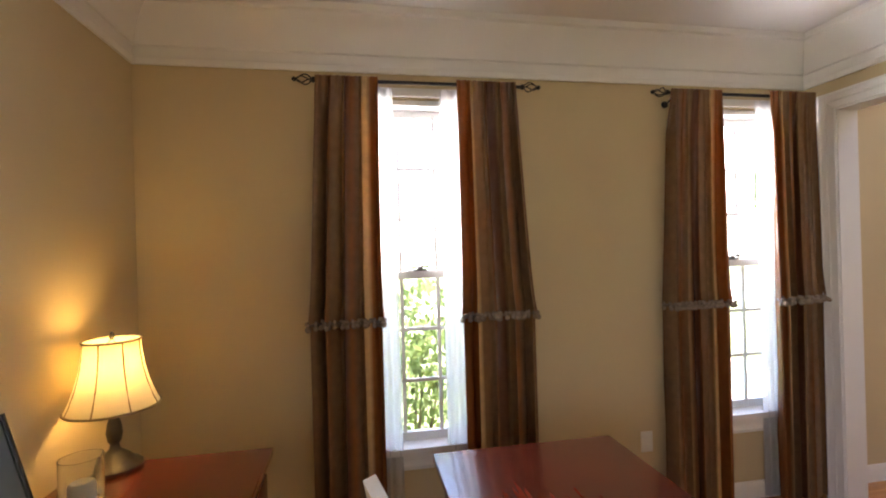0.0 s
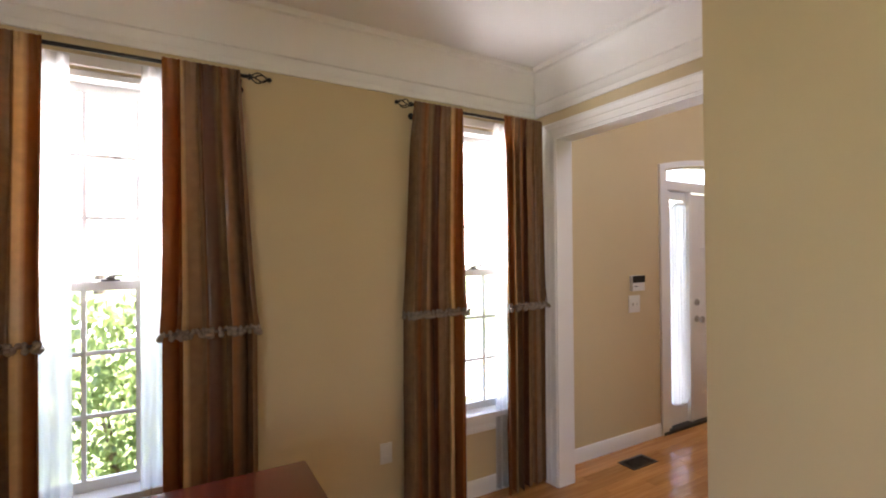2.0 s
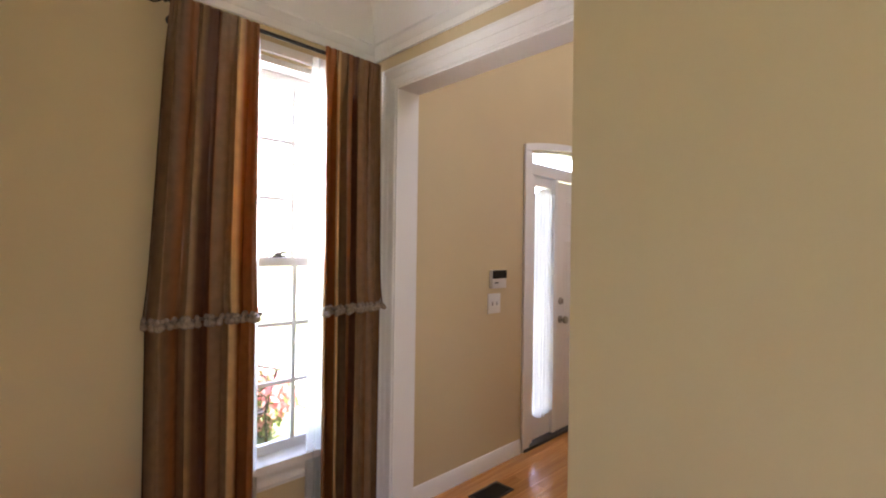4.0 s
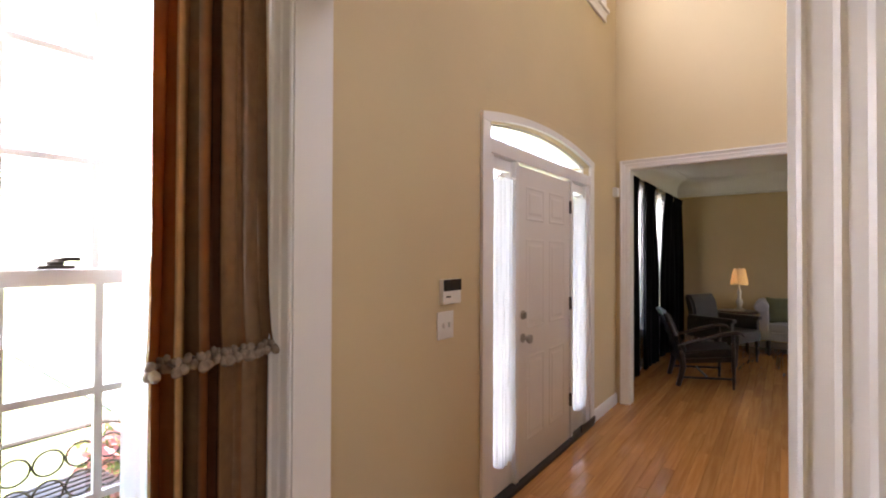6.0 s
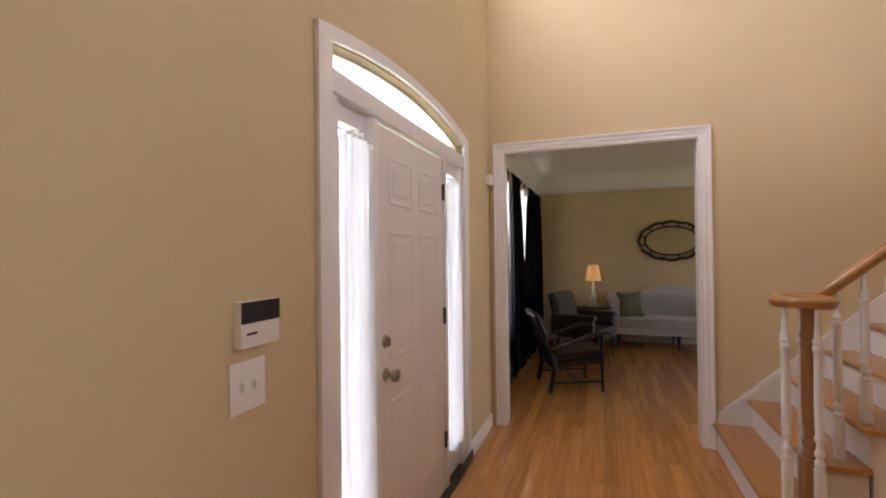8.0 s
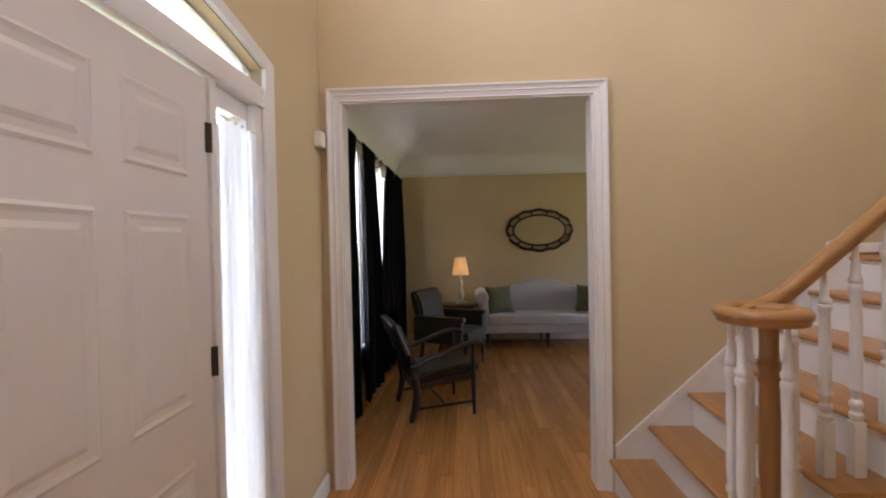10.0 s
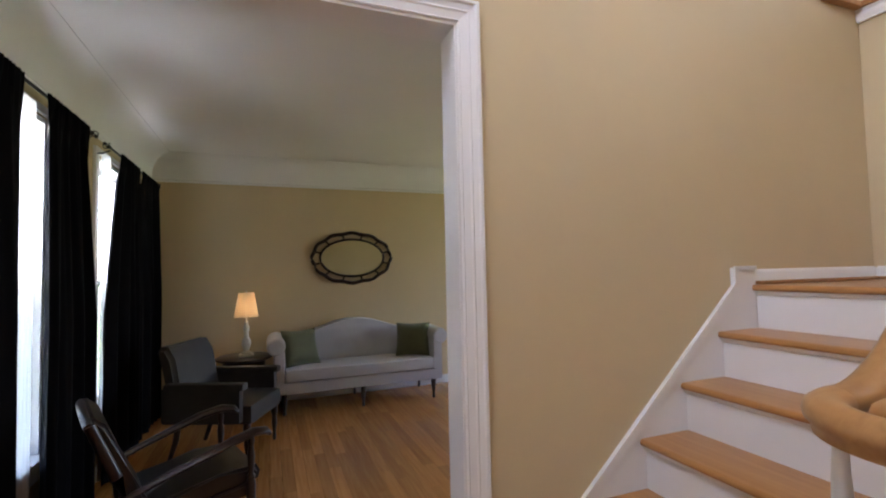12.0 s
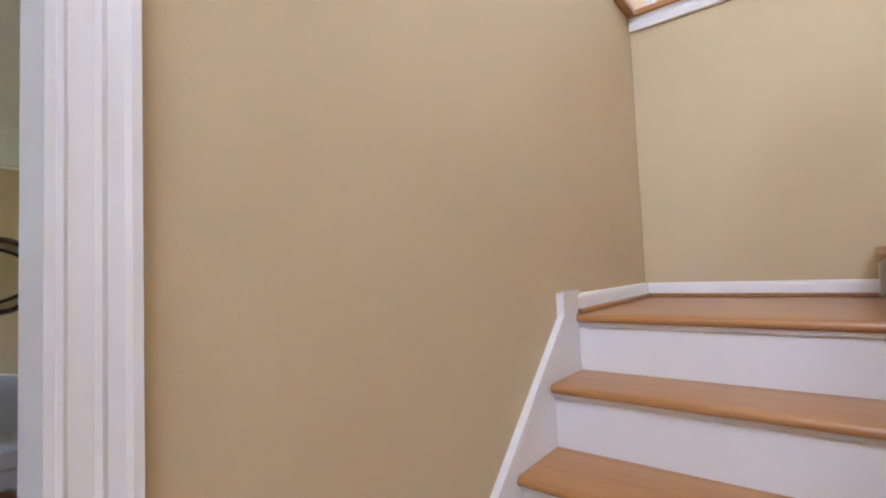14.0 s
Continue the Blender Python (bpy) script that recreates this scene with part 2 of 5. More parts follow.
SHEER2 = thin("door_sheer", (0.88, 0.87, 0.86), 0.16, 0.25)
SHADE1 = thin("lamp_shade_cream", (0.86, 0.80, 0.68), 0.0, 0.45)
SHADE2 = thin("lamp_shade_tan", (0.78, 0.66, 0.48), 0.0, 0.45)
GLASS = glassy("window_glass")
JAR = glassy("clear_glass_jar", (0.98, 1, 0.99))
MIRROR = mat("mirror_silver", (0.60, 0.60, 0.53), 0.02, 1.0, vary=0.0)
BULB = bpy.data.materials.new("warm_bulb")
BULB.use_nodes = True
BULB.node_tree.nodes["Principled BSDF"].inputs["Emission Color"].default_value = (1, 0.72, 0.42, 1)
BULB.node_tree.nodes["Principled BSDF"].inputs["Emission Strength"].default_value = 1.0

# ---- mesh helpers ----
def link_mesh(name, bm, material, smooth=False):
    me = bpy.data.meshes.new(name)
    bmesh.ops.recalc_face_normals(bm, faces=bm.faces)
    bm.to_mesh(me)
    bm.free()
    if smooth:
        me.polygons.foreach_set("use_smooth", [True] * len(me.polygons))
        me.set_sharp_from_angle(angle=radians(38))
    me.materials.append(material)
    return new(name, me)


def part(name, bm, material, parent, label="", smooth=True):
    ob = link_mesh(name, bm, material, smooth)
    ob.parent = parent
    if label:
        ob["label"] = label
    return ob


def thing(name, m, label, category, group="", kind=""):
    ob = new(name)
    ob.empty_display_size = 0.1
    ob.matrix_world = m
    return tagged(ob, label, category, group, kind)


def struct(name, bm, material, label, category, smooth=False):
    return tagged(link_mesh(name, bm, material, smooth), label, category, "", "structure")


def box(bm, x0, x1, y0, y1, z0, z1, bevel=0.0):
    b = bmesh.new()
    r = bmesh.ops.create_cube(b, size=1.0)
    for v in r["verts"]:
        v.co = Vector(((x0 + x1) / 2 + v.co.x * (x1 - x0), (y0 + y1) / 2 + v.co.y * (y1 - y0), (z0 + z1) / 2 + v.co.z * (z1 - z0)))
    if bevel:
        bmesh.ops.bevel(b, geom=b.edges[:], offset=bevel, segments=2, profile=0.7, affect="EDGES")
    return join(bm, b)


def join(bm, b, m=None):
    if m is not None:
        b.transform(m)
    me = bpy.data.meshes.new("tmp")
    b.to_mesh(me)
    b.free()
    if bm is None:
        bm = bmesh.new()
    bm.from_mesh(me)
    bpy.data.meshes.remove(me)
    return bm


def bx(*a, **k):
    return box(None, *a, **k)


def lathe(profile, seg=20, bm=None, m=None, cap=True):
    """Turns (radius, height) round the z axis."""
    b = bmesh.new()
    rings = []
    for r, z in profile:
        rings.append([b.verts.new((r * math.cos(a), r * math.sin(a), z)) for a in [2 * math.pi * i / seg for i in range(seg)]])
    for p, q in zip(rings, rings[1:]):
        for i in range(seg):
            b.faces.new((p[i], p[(i + 1) % seg], q[(i + 1) % seg], q[i]))
    if cap:
        b.faces.new(rings[0][::-1]), b.faces.new(rings[-1])
    return join(bm, b, m)


def tube(points, radius, seg=8, bm=None, flat=1.0, closed=False):
    """A rod along points; radius may be a list; flat squeezes it in height."""
    b = bmesh.new()
    pts = [Vector(p) for p in points]
    k = len(pts)
    rings = []
    for i, p in enumerate(pts):
        a = pts[(i - 1) % k] if closed or i > 0 else p
        c = pts[(i + 1) % k] if closed or i < k - 1 else p
        d = (c - a).normalized()
        up = Vector((0, 0, 1)) if abs(d.z) < 0.95 else Vector((0, 1, 0))
        s = d.cross(up).normalized()
        u = s.cross(d).normalized()
        r = radius[i] if isinstance(radius, (list, tuple)) else radius
        rings.append([b.verts.new(p + s * r * math.cos(t) + u * r * flat * math.sin(t)) for t in [2 * math.pi * j / seg for j in range(seg)]])
    for i in range(k if closed else k - 1):
        p, q = rings[i], rings[(i + 1) % k]
        for j in range(seg):
            b.faces.new((p[j], p[(j + 1) % seg], q[(j + 1) % seg], q[j]))
    if not closed:
        b.faces.new(rings[0][::-1]), b.faces.new(rings[-1])
    return join(bm, b)


def prism(outline, axis, a, b2, bm=None, bevel=0.0):
    """An outline of 2D points pushed from a to b2 along an axis (0 x: points are y, z; 1 y: x, z; 2 z: x, y)."""
    b = bmesh.new()
    def put(p, d):
        return b.verts.new((d, p[0], p[1]) if axis == 0 else (p[0], d, p[1]) if axis == 1 else (p[0], p[1], d))
    lo, hi = [put(p, a) for p in outline], [put(p, b2) for p in outline]
    n = len(outline)
    for i in range(n):
        b.faces.new((lo[i], lo[(i + 1) % n], hi[(i + 1) % n], hi[i]))
    b.faces.new(lo[::-1]), b.faces.new(hi)
    if bevel:
        es = [e for e in b.edges if (e.verts[0] in lo) == (e.verts[1] in lo)]
        bmesh.ops.bevel(b, geom=es, offset=bevel, segments=3, affect="EDGES")
    return join(bm, b)


def wall_mesh(axis, d0, d1, u0, u1, z0, z1, holes):
    """A wall with openings. axis 0: runs along x between y d0 and d1; axis 1: along y between x d0 and d1."""
    b = bmesh.new()
    us = sorted({u0, u1, *[h[0] for h in holes], *[h[1] for h in holes]})
    zs = sorted({z0, z1, *[h[2] for h in holes], *[h[3] for h in holes]})
    def full(i, j):
        if not (0 <= i < len(us) - 1 and 0 <= j < len(zs) - 1):
            return False
        cu, cz = (us[i] + us[i + 1]) / 2, (zs[j] + zs[j + 1]) / 2
        return not any(h[0] < cu < h[1] and h[2] < cz < h[3] for h in holes)
    def v(u, d, z):
        return b.verts.new((u, d, z) if axis == 0 else (d, u, z))
    def quad(*c):
        b.faces.new([v(*p) for p in c])
    for i in range(len(us) - 1):
        for j in range(len(zs) - 1):
            if full(i, j):
                a, c, e, f = us[i], us[i + 1], zs[j], zs[j + 1]
                quad((a, d0, e), (c, d0, e), (c, d0, f), (a, d0, f))
                quad((a, d1, e), (a, d1, f), (c, d1, f), (c, d1, e))
                if not full(i - 1, j): quad((a, d0, e), (a, d0, f), (a, d1, f), (a, d1, e))
                if not full(i + 1, j): quad((c, d0, e), (c, d1, e), (c, d1, f), (c, d0, f))
                if not full(i, j - 1): quad((a, d0, e), (a, d1, e), (c, d1, e), (c, d0, e))
                if not full(i, j + 1): quad((a, d0, f), (c, d0, f), (c, d1, f), (a, d1, f))
    bmesh.ops.remove_doubles(b, verts=b.verts, dist=0.0005)
    return b


def sheet(fn, nu, nv, thick=0.004, uv=None):
    """A closed thin sheet from fn(u, v) -> point, with thickness along y."""
    b = bmesh.new()
    lay = b.loops.layers.uv.new("uv")
    g = []
    for s in (-0.5, 0.5):
        g.append([[b.verts.new(Vector(fn(i / nu, j / nv)) + Vector((0, s * thick, 0))) for j in range(nv + 1)] for i in range(nu + 1)])
    coord = {}
    for s in range(2):
        for i in range(nu + 1):
            for j in range(nv + 1):
                coord[g[s][i][j]] = (i / nu * (uv or 1), j / nv)
    for s in range(2):
        for i in range(nu):
            for j in range(nv):
                b.faces.new((g[s][i][j], g[s][i + 1][j], g[s][i + 1][j + 1], g[s][i][j + 1]))
    for j in range(nv):
        for i in (0, nu):
            b.faces.new((g[0][i][j], g[0][i][j + 1], g[1][i][j + 1], g[1][i][j]))
    for i in range(nu):
        for j in (0, nv):
            b.faces.new((g[0][i][j], g[0][i + 1][j], g[1][i + 1][j], g[1][i][j]))
    for f in b.faces:
        for lp in f.loops:
            lp[lay].uv = coord[lp.vert]
    return b


RAILP = [(-0.020, -0.028), (0.020, -0.028), (0.022, -0.014), (0.030, -0.006), (0.032, 0.006), (0.028, 0.017), (0.016, 0.026), (0.0, 0.029),
         (-0.016, 0.026), (-0.028, 0.017), (-0.032, 0.006), (-0.030, -0.006), (-0.022, -0.014)]


def sweep(points, profile):
    """A moulded bar: a profile (side, up) carried along points."""
    b = bmesh.new()
    pts = [Vector(p) for p in points]
    rings = []
    for i, p in enumerate(pts):
        d = (pts[min(i + 1, len(pts) - 1)] - pts[max(i - 1, 0)]).normalized()
        s = d.cross(Vector((0, 0, 1))).normalized()
        u = s.cross(d).normalized()
        rings.append([b.verts.new(p + s * q[0] + u * q[1]) for q in profile])
    n = len(profile)
    for p, q in zip(rings, rings[1:]):
        for j in range(n):
            b.faces.new((p[j], p[(j + 1) % n], q[(j + 1) % n], q[j]))
    b.faces.new(rings[0][::-1]), b.faces.new(rings[-1])
    return b


# ---- plan ----
YF, WT = 2.95, 0.18                 # inner face of the front wall, its thickness
XW, XO, XL, XE = -0.15, 3.63, 7.54, 11.75   # west wall, office/foyer wall, foyer/living wall, east wall
YL = 3.12                            # inner face of the living room's front wall
ZC, ZF = 2.76, 5.40                  # ceilings of the rooms and of the foyer
YS = -1.035                          # wall behind the landing
RISE, RUN, Y1 = 0.194, 0.225, 1.25
LAND = 7 * RISE
W1, W2 = (0.84, 1.58), (2.77, 3.49)
WZ0, WZ1 = 0.52, 2.34
DX0, DX1 = 5.05, 6.75                # door unit opening
UX0, UX1, UZ0, UZ1 = 4.70, 7.10, 3.77, 5.0
LW1, LW2 = (8.45, 9.25), (10.05, 10.95)

ground = bmesh.new()
for s in ((-400, 400, -400, 400),):
    box(ground, s[0], s[1], s[2], s[3], -0.62, -0.45)
struct("ground", ground, GRASS, "mown green lawn around the house", "lawn")
sub = bx(XW - 0.18, XE + 0.18, -3.2, YF + WT, -0.40, -0.03)
struct("floor", sub, OAKS, "oak subfloor under the planks", "floor")

struct("wall_north", wall_mesh(0, YF, YF + WT, XW - 0.18, XL + 0.06, -0.4, ZF + 0.2, [
    (*W1, WZ0, WZ1), (*W2, WZ0, WZ1), (DX0, DX1, 0.0, 2.42), (UX0, UX1, UZ0, UZ1)]), WALL, "cream painted plaster front wall", "wall")
struct("wall_living_north", wall_mesh(0, YL, YL + 0.10, XL + 0.062, XE + 0.18, -0.4, ZC + 0.2, [(*LW1, 0.5, 2.34), (*LW2, 0.5, 2.34)]), WALL, "cream painted plaster wall with windows", "wall")
# Added white board: keeps the view through the transom as bright as sky.
struct("trim_added_board", bx(XL + 0.03, XL + 0.06, YF + WT + 0.001, YL + 0.10, -0.4, ZC + 0.2), TRIM, "white board added over the outer wall end", "trim")
# The opening is assumed, out of view, cut for the office fill lamp.
struct("wall_west", wall_mesh(1, XW - 0.18, XW, -3.2, YF - 0.002, -0.4, ZC + 0.2, [(-2.35, -1.05, 0.65, 2.35)]), WALL, "cream painted plaster wall behind the desk lamp", "wall")
struct("wall_office_east", wall_mesh(1, XO, XO + 0.13, -3.0, YF - 0.002, -0.03, ZF + 0.2, [(1.57, 2.76, -0.03, 2.30)]), WALL, "cream partition wall with a cased opening", "wall")
struct("wall_pier", bx(2.98, XO - 0.002, -3.0, 1.39, -0.03, ZC), WALL, "plain cream plaster wall pier", "wall")
struct("wall_living_west", wall_mesh(1, XL, XL + 0.12, -3.0, YL - 0.002, -0.03, ZF + 0.2, [(1.335, 2.825, -0.03, 2.325)]), WALL, "cream foyer wall with a cased opening", "wall")
struct("wall_east", bx(XE, XE + 0.18, -3.2, YL - 0.002, -0.4, ZC + 0.2), WALL, "cream living room wall behind the sofa", "wall")
struct("wall_south", wall_mesh(0, -3.2, -3.02, XW, XO - 0.002, -0.4, ZC + 0.2, []), WALL, "plain cream wall", "wall")
# Assumed opening out of view, made for the living room fill.
struct("wall_living_south", wall_mesh(0, -3.2, -3.02, XL + 0.122, XE, -0.4, ZC + 0.2, [(9.7, 11.1, 0.7, 2.3)]), WALL, "plain cream wall", "wall")
struct("wall_landing", wall_mesh(0, YS - 0.12, YS, XO + 0.132, XL - 0.002, -0.03, 2.74, [(3.85, 4.95, -0.03, 2.3)]), WALL, "cream wall behind the stair landing", "wall")
# Unseen assumed opening in which the hall fill lamp stands.
struct("wall_hall_south", wall_mesh(0, -3.2, -3.02, XO + 0.132, XL - 0.002, -0.03, ZF + 0.2, [(3.95, 5.65, 3.25, 4.75)]), WALL, "cream wall of the upper hall", "wall")
struct("floor_upper_hall", bx(XO + 0.132, XL - 0.002, -3.018, YS - 0.122, 2.5, 2.74), OAKS, "upper hall oak floor", "floor")
struct("ceiling_office", bx(XW, XO - 0.002, -3.02, YF - 0.002, ZC + 0.001, ZC + 0.15), CEIL, "white painted flat ceiling", "ceiling")
struct("ceiling_living", bx(XL + 0.122, XE - 0.002, -3.02, YL - 0.002, ZC + 0.001, ZC + 0.15), CEIL, "white painted flat ceiling", "ceiling")
struct("ceiling_foyer", bx(XO + 0.132, XL - 0.002, -3.02, YF - 0.002, ZF, ZF + 0.15), CEIL, "white painted high foyer ceiling", "ceiling")
struct("roof", bx(XW - 0.3, XE + 0.3, -3.4, YL + 0.3, ZF + 0.25, ZF + 0.4), ROOFM, "dark shingle roof slab", "roof")

# crown moulding: a stepped cove profile (out from the wall, height)
CROWN = [(0, -0.29), (0.014, -0.29), (0.018, -0.262), (0.010, -0.25), (0.010, -0.205), (0.022, -0.20), (0.026, -0.185), (0.034, -0.15), (0.055, -0.10), (0.085, -0.06), (0.10, -0.05), (0.105, -0.035), (0.13, -0.03), (0.135, -0.012), (0.135, 0), (0, 0)]

COVE = [(0, -0.29), (0.014, -0.29), (0.018, -0.275), (0.010, -0.262), (0.004, -0.258)] + [
    (0.20 - 0.196 * math.cos(t), -0.20 + 0.196 * math.sin(t)) for t in [math.pi / 2 * i / 10 for i in range(11)]] + [(0.20, 0), (0, 0)]


def crown(name, kind, at, a, b2, z, side, profile=CROWN, paint=TRIM, label="white stepped crown moulding"):
    out = [(at + side * p, z + h) for p, h in profile]
    return struct(name, prism(out, kind, a, b2), paint, label, "moulding", True)


crown("trim_crown_north", 0, YF, XW + 0.002, XO - 0.002, ZC, -1)
crown("trim_crown_west", 1, XW, -3.0, YF - 0.003, ZC, 1)
crown("trim_crown_east", 1, XO, 1.392, YF - 0.003, ZC, -1)
crown("trim_crown_living_north", 0, YL, XL + 0.13, XE - 0.002, ZC, -1, COVE, CEIL, "pale smooth ceiling cove above a bead")
crown("trim_crown_living_east", 1, XE, -3.0, YL - 0.003, ZC, -1, COVE, CEIL, "pale smooth ceiling cove above a bead")

BASEP = [(0, 0), (0.016, 0), (0.016, 0.085), (0.012, 0.10), (0.007, 0.112), (0, 0.115)]

def baseboard(kind, at, a, b2, side, z=0.0):
    k = 0.6 if z else 0.9
    struct("baseboard", prism([(at + side * p, z + h * k) for p, h in BASEP], kind, a, b2), TRIM, "white painted baseboard", "baseboard", True)

baseboard(0, YF, XW + 0.002, XO - 0.02, -1)
baseboard(0, YF, XO + 0.15, 4.965, -1)
baseboard(0, YF, 6.835, XL - 0.018, -1)
baseboard(0, YL, XL + 0.14, XE - 0.002, -1)
baseboard(1, XW, -3.0, YF - 0.018, 1)
baseboard(1, XE, -3.0, YL - 0.018, -1)
baseboard(0, YS, 6.66, XL - 0.018, 1, LAND)
baseboard(1, XL, YS + 0.002, Y1 - 6 * RUN - 0.003, -1, LAND)

# casings: a fluted profile (across, out)
def casing(name, kind, face, side, u0, u1, z0, z1, w, label):
    """Cased opening: two legs and a head, profile rising to the outer edge."""
    prof = [(0, 0), (0, 0.012), (0.06, 0.016), (0.12, 0.011), (0.42, 0.015), (0.50, 0.020), (0.58, 0.016), (0.78, 0.021), (0.86, 0.027), (1.0, 0.027), (1.0, 0)]
    b = bmesh.new()
    def v(u, out, z):
        d = face + side * out
        return b.verts.new((d, u, z) if kind == 1 else (u, d, z))
    lines = []
    for p, o in prof:
        e = p * w
        lines.append([v(u0 - e, o, z0), v(u0 - e, o, z1 + e), v(u1 + e, o, z1 + e), v(u1 + e, o, z0)])
    for p, q in zip(lines, lines[1:] + lines[:1]):
        for i in range(3):
            b.faces.new((p[i], p[i + 1], q[i + 1], q[i]))
    b.faces.new([l[0] for l in lines]), b.faces.new([l[3] for l in lines][::-1])
    return struct(name, b, TRIM, label, "door casing")

casing("trim_casing_office", 1, XO, -1, 1.57, 2.755, 0.0, 2.30, 0.095, "white fluted casing of the office opening")
casing("trim_casing_foyer", 1, XO + 0.13, 1, 1.57, 2.755, 0.0, 2.30, 0.095, "white fluted casing of the office opening")
casing("trim_casing_living", 1, XL, -1, 1.335, 2.825, 0.0, 2.325, 0.080, "white fluted casing of the living room opening")
casing("trim_casing_living_inner", 1, XL + 0.12, 1, 1.335, 2.825, 0.0, 2.325, 0.080, "white fluted casing of the living room opening")

def jamb(name, x0, x1, u0, u1, z1):
    b = bx(x0, x1, u0, u0 + 0.012, 0, z1 - 0.012)
    box(b, x0, x1, u1 - 0.012, u1, 0, z1 - 0.012)
    box(b, x0, x1, u0, u1, z1 - 0.012, z1)
    struct(name, b, TRIM, "white painted jamb lining", "door jamb")

jamb("trim_jamb_office", XO - 0.006, XO + 0.136, 1.568, 2.758, 2.302)
jamb("trim_jamb_living", XL - 0.006, XL + 0.126, 1.333, 2.827, 2.327)
# ---- next ----

# ---- windows ----
def window(name, x0, x1, y, z0, z1, cols, rows, apron=True, double=True):
    """Double-hung window in the front wall, whose inner face is at y."""
    w = thing(name, pose((x0 + x1) / 2, y, z0), "white painted double-hung window with muntins", "window", "", "structure")
    hw, h = (x1 - x0) / 2, z1 - z0
    fr = bx(-hw + 0.003, -hw + 0.03, 0.0, 0.15, 0.006, h - 0.003)
    box(fr, hw - 0.03, hw - 0.003, 0.0, 0.15, 0.006, h - 0.003)
    box(fr, -hw + 0.03, hw - 0.03, 0.0, 0.15, h - 0.03, h - 0.003)
    part("window_frame", fr, TRIM, w, smooth=False)
    cs = bx(-hw - 0.075, -hw + 0.004, -0.02, -0.001, 0.0, h + 0.01, bevel=0.004)
    box(cs, hw - 0.004, hw + 0.075, -0.02, -0.001, 0.0, h + 0.01, bevel=0.004)
    box(cs, -hw - 0.075, hw + 0.075, -0.022, -0.001, h + 0.01, h + 0.055, bevel=0.005)
    part("window_casing", cs, TRIM, w)
    if apron:
        part("window_sill", bx(-hw - 0.09, hw + 0.09, -0.045, 0.16, -0.03, 0.005, bevel=0.004), TRIM, w)
        part("window_apron", prism([(-0.018, -0.115), (-0.001, -0.115), (-0.001, -0.031), (-0.026, -0.031), (-0.026, -0.05), (-0.019, -0.06), (-0.019, -0.085), (-0.024, -0.095)], 0, -hw - 0.07, hw + 0.07), TRIM, w)
    mid = h * 0.492
    spans = [(0.006, mid + 0.02, 0.06), (mid - 0.02, h - 0.031, 0.095)] if double else [(0.006, h - 0.031, 0.08)]
    for a, b2, yy in spans:
        s = bx(-hw + 0.03, -hw + 0.072, yy, yy + 0.03, a, b2, bevel=0.003)
        box(s, hw - 0.072, hw - 0.03, yy, yy + 0.03, a, b2, bevel=0.003)
        box(s, -hw + 0.072, hw - 0.072, yy, yy + 0.03, a, a + 0.045, bevel=0.003)
        box(s, -hw + 0.072, hw - 0.072, yy, yy + 0.03, b2 - 0.04, b2, bevel=0.003)
        sash = part("sash", s, TRIM, w)
        for c in range(1, cols):
            x = -hw + 0.072 + (2 * hw - 0.144) * c / cols
            part("muntin", bx(x - 0.009, x + 0.009, yy + 0.006, yy + 0.024, a + 0.045, b2 - 0.04), TRIM, sash, smooth=False)
        for r in range(1, rows):
            z = a + 0.045 + (b2 - a - 0.085) * r / rows
            part("muntin", bx(-hw + 0.072, hw - 0.072, yy + 0.008, yy + 0.022, z - 0.009, z + 0.009), TRIM, sash, smooth=False)
        g = part("pane", bx(-hw + 0.068, hw - 0.068, yy + 0.0135, yy + 0.0165, a + 0.04, b2 - 0.036), GLASS, sash, smooth=False)
        g.visible_shadow = False
    if double:
        lk = bx(-0.035, 0.035, 0.03, 0.06, mid + 0.021, mid + 0.031, bevel=0.003)
        lathe([(0.016, 0), (0.018, 0.008), (0.01, 0.016)], 12, lk, pose(0, 0.045, mid + 0.031))
        tube([(0, 0.045, mid + 0.043), (0.03, 0.035, mid + 0.047), (0.045, 0.03, mid + 0.045)], 0.006, 6, lk)
        part("sash_lock", lk, HINGE, w, "dark metal sash lock")
    return w

window("window_1", *W1, YF, WZ0, WZ1, 3, 3)
window("window_2", *W2, YF, WZ0, WZ1, 3, 3)
window("window_3", UX0, UX1, YF, UZ0, UZ1, 6, 3, apron=True, double=False)
window("window_4", *LW1, YL, 0.5, 2.34, 3, 3)
window("window_5", *LW2, YL, 0.5, 2.34, 3, 3)

# ---- front door unit ----
door = thing("door_1", pose(5.90, YF, 0), "white six-panel front door between curtained sidelights", "front door", "", "structure")
DW0, DW1, DH = -0.45, 0.43, 2.05
HW = 0.85
cs = bx(-HW - 0.075, -HW + 0.012, -0.022, -0.001, 0, 2.234, bevel=0.005)
box(cs, HW - 0.012, HW + 0.075, -0.022, -0.001, 0, 2.234, bevel=0.005)
part("casing", cs, TRIM, door)
arcpts = [-HW - 0.075 + (2 * HW + 0.15) * i / 28 for i in range(29)]
hd = bmesh.new()
inner = lambda x: 2.236 + 0.090 * max(0.0, 1 - (x / HW) ** 2)
outer = lambda x: 2.276 + 0.096 * max(0.0, 1 - (x / (HW + 0.075)) ** 2)
prism([(x, inner(x)) for x in arcpts] + [(x, outer(x)) for x in reversed(arcpts)], 1, -0.022, -0.001, hd)
part("arch_casing", hd, TRIM, door, "white arched head casing")
xs = [-HW + 0.001 + (2 * HW - 0.002) * i / 26 for i in range(27)]
spandrel = [(x, inner(x) - 0.004) for x in xs] + [(HW - 0.001, 2.419), (-HW + 0.001, 2.419)]
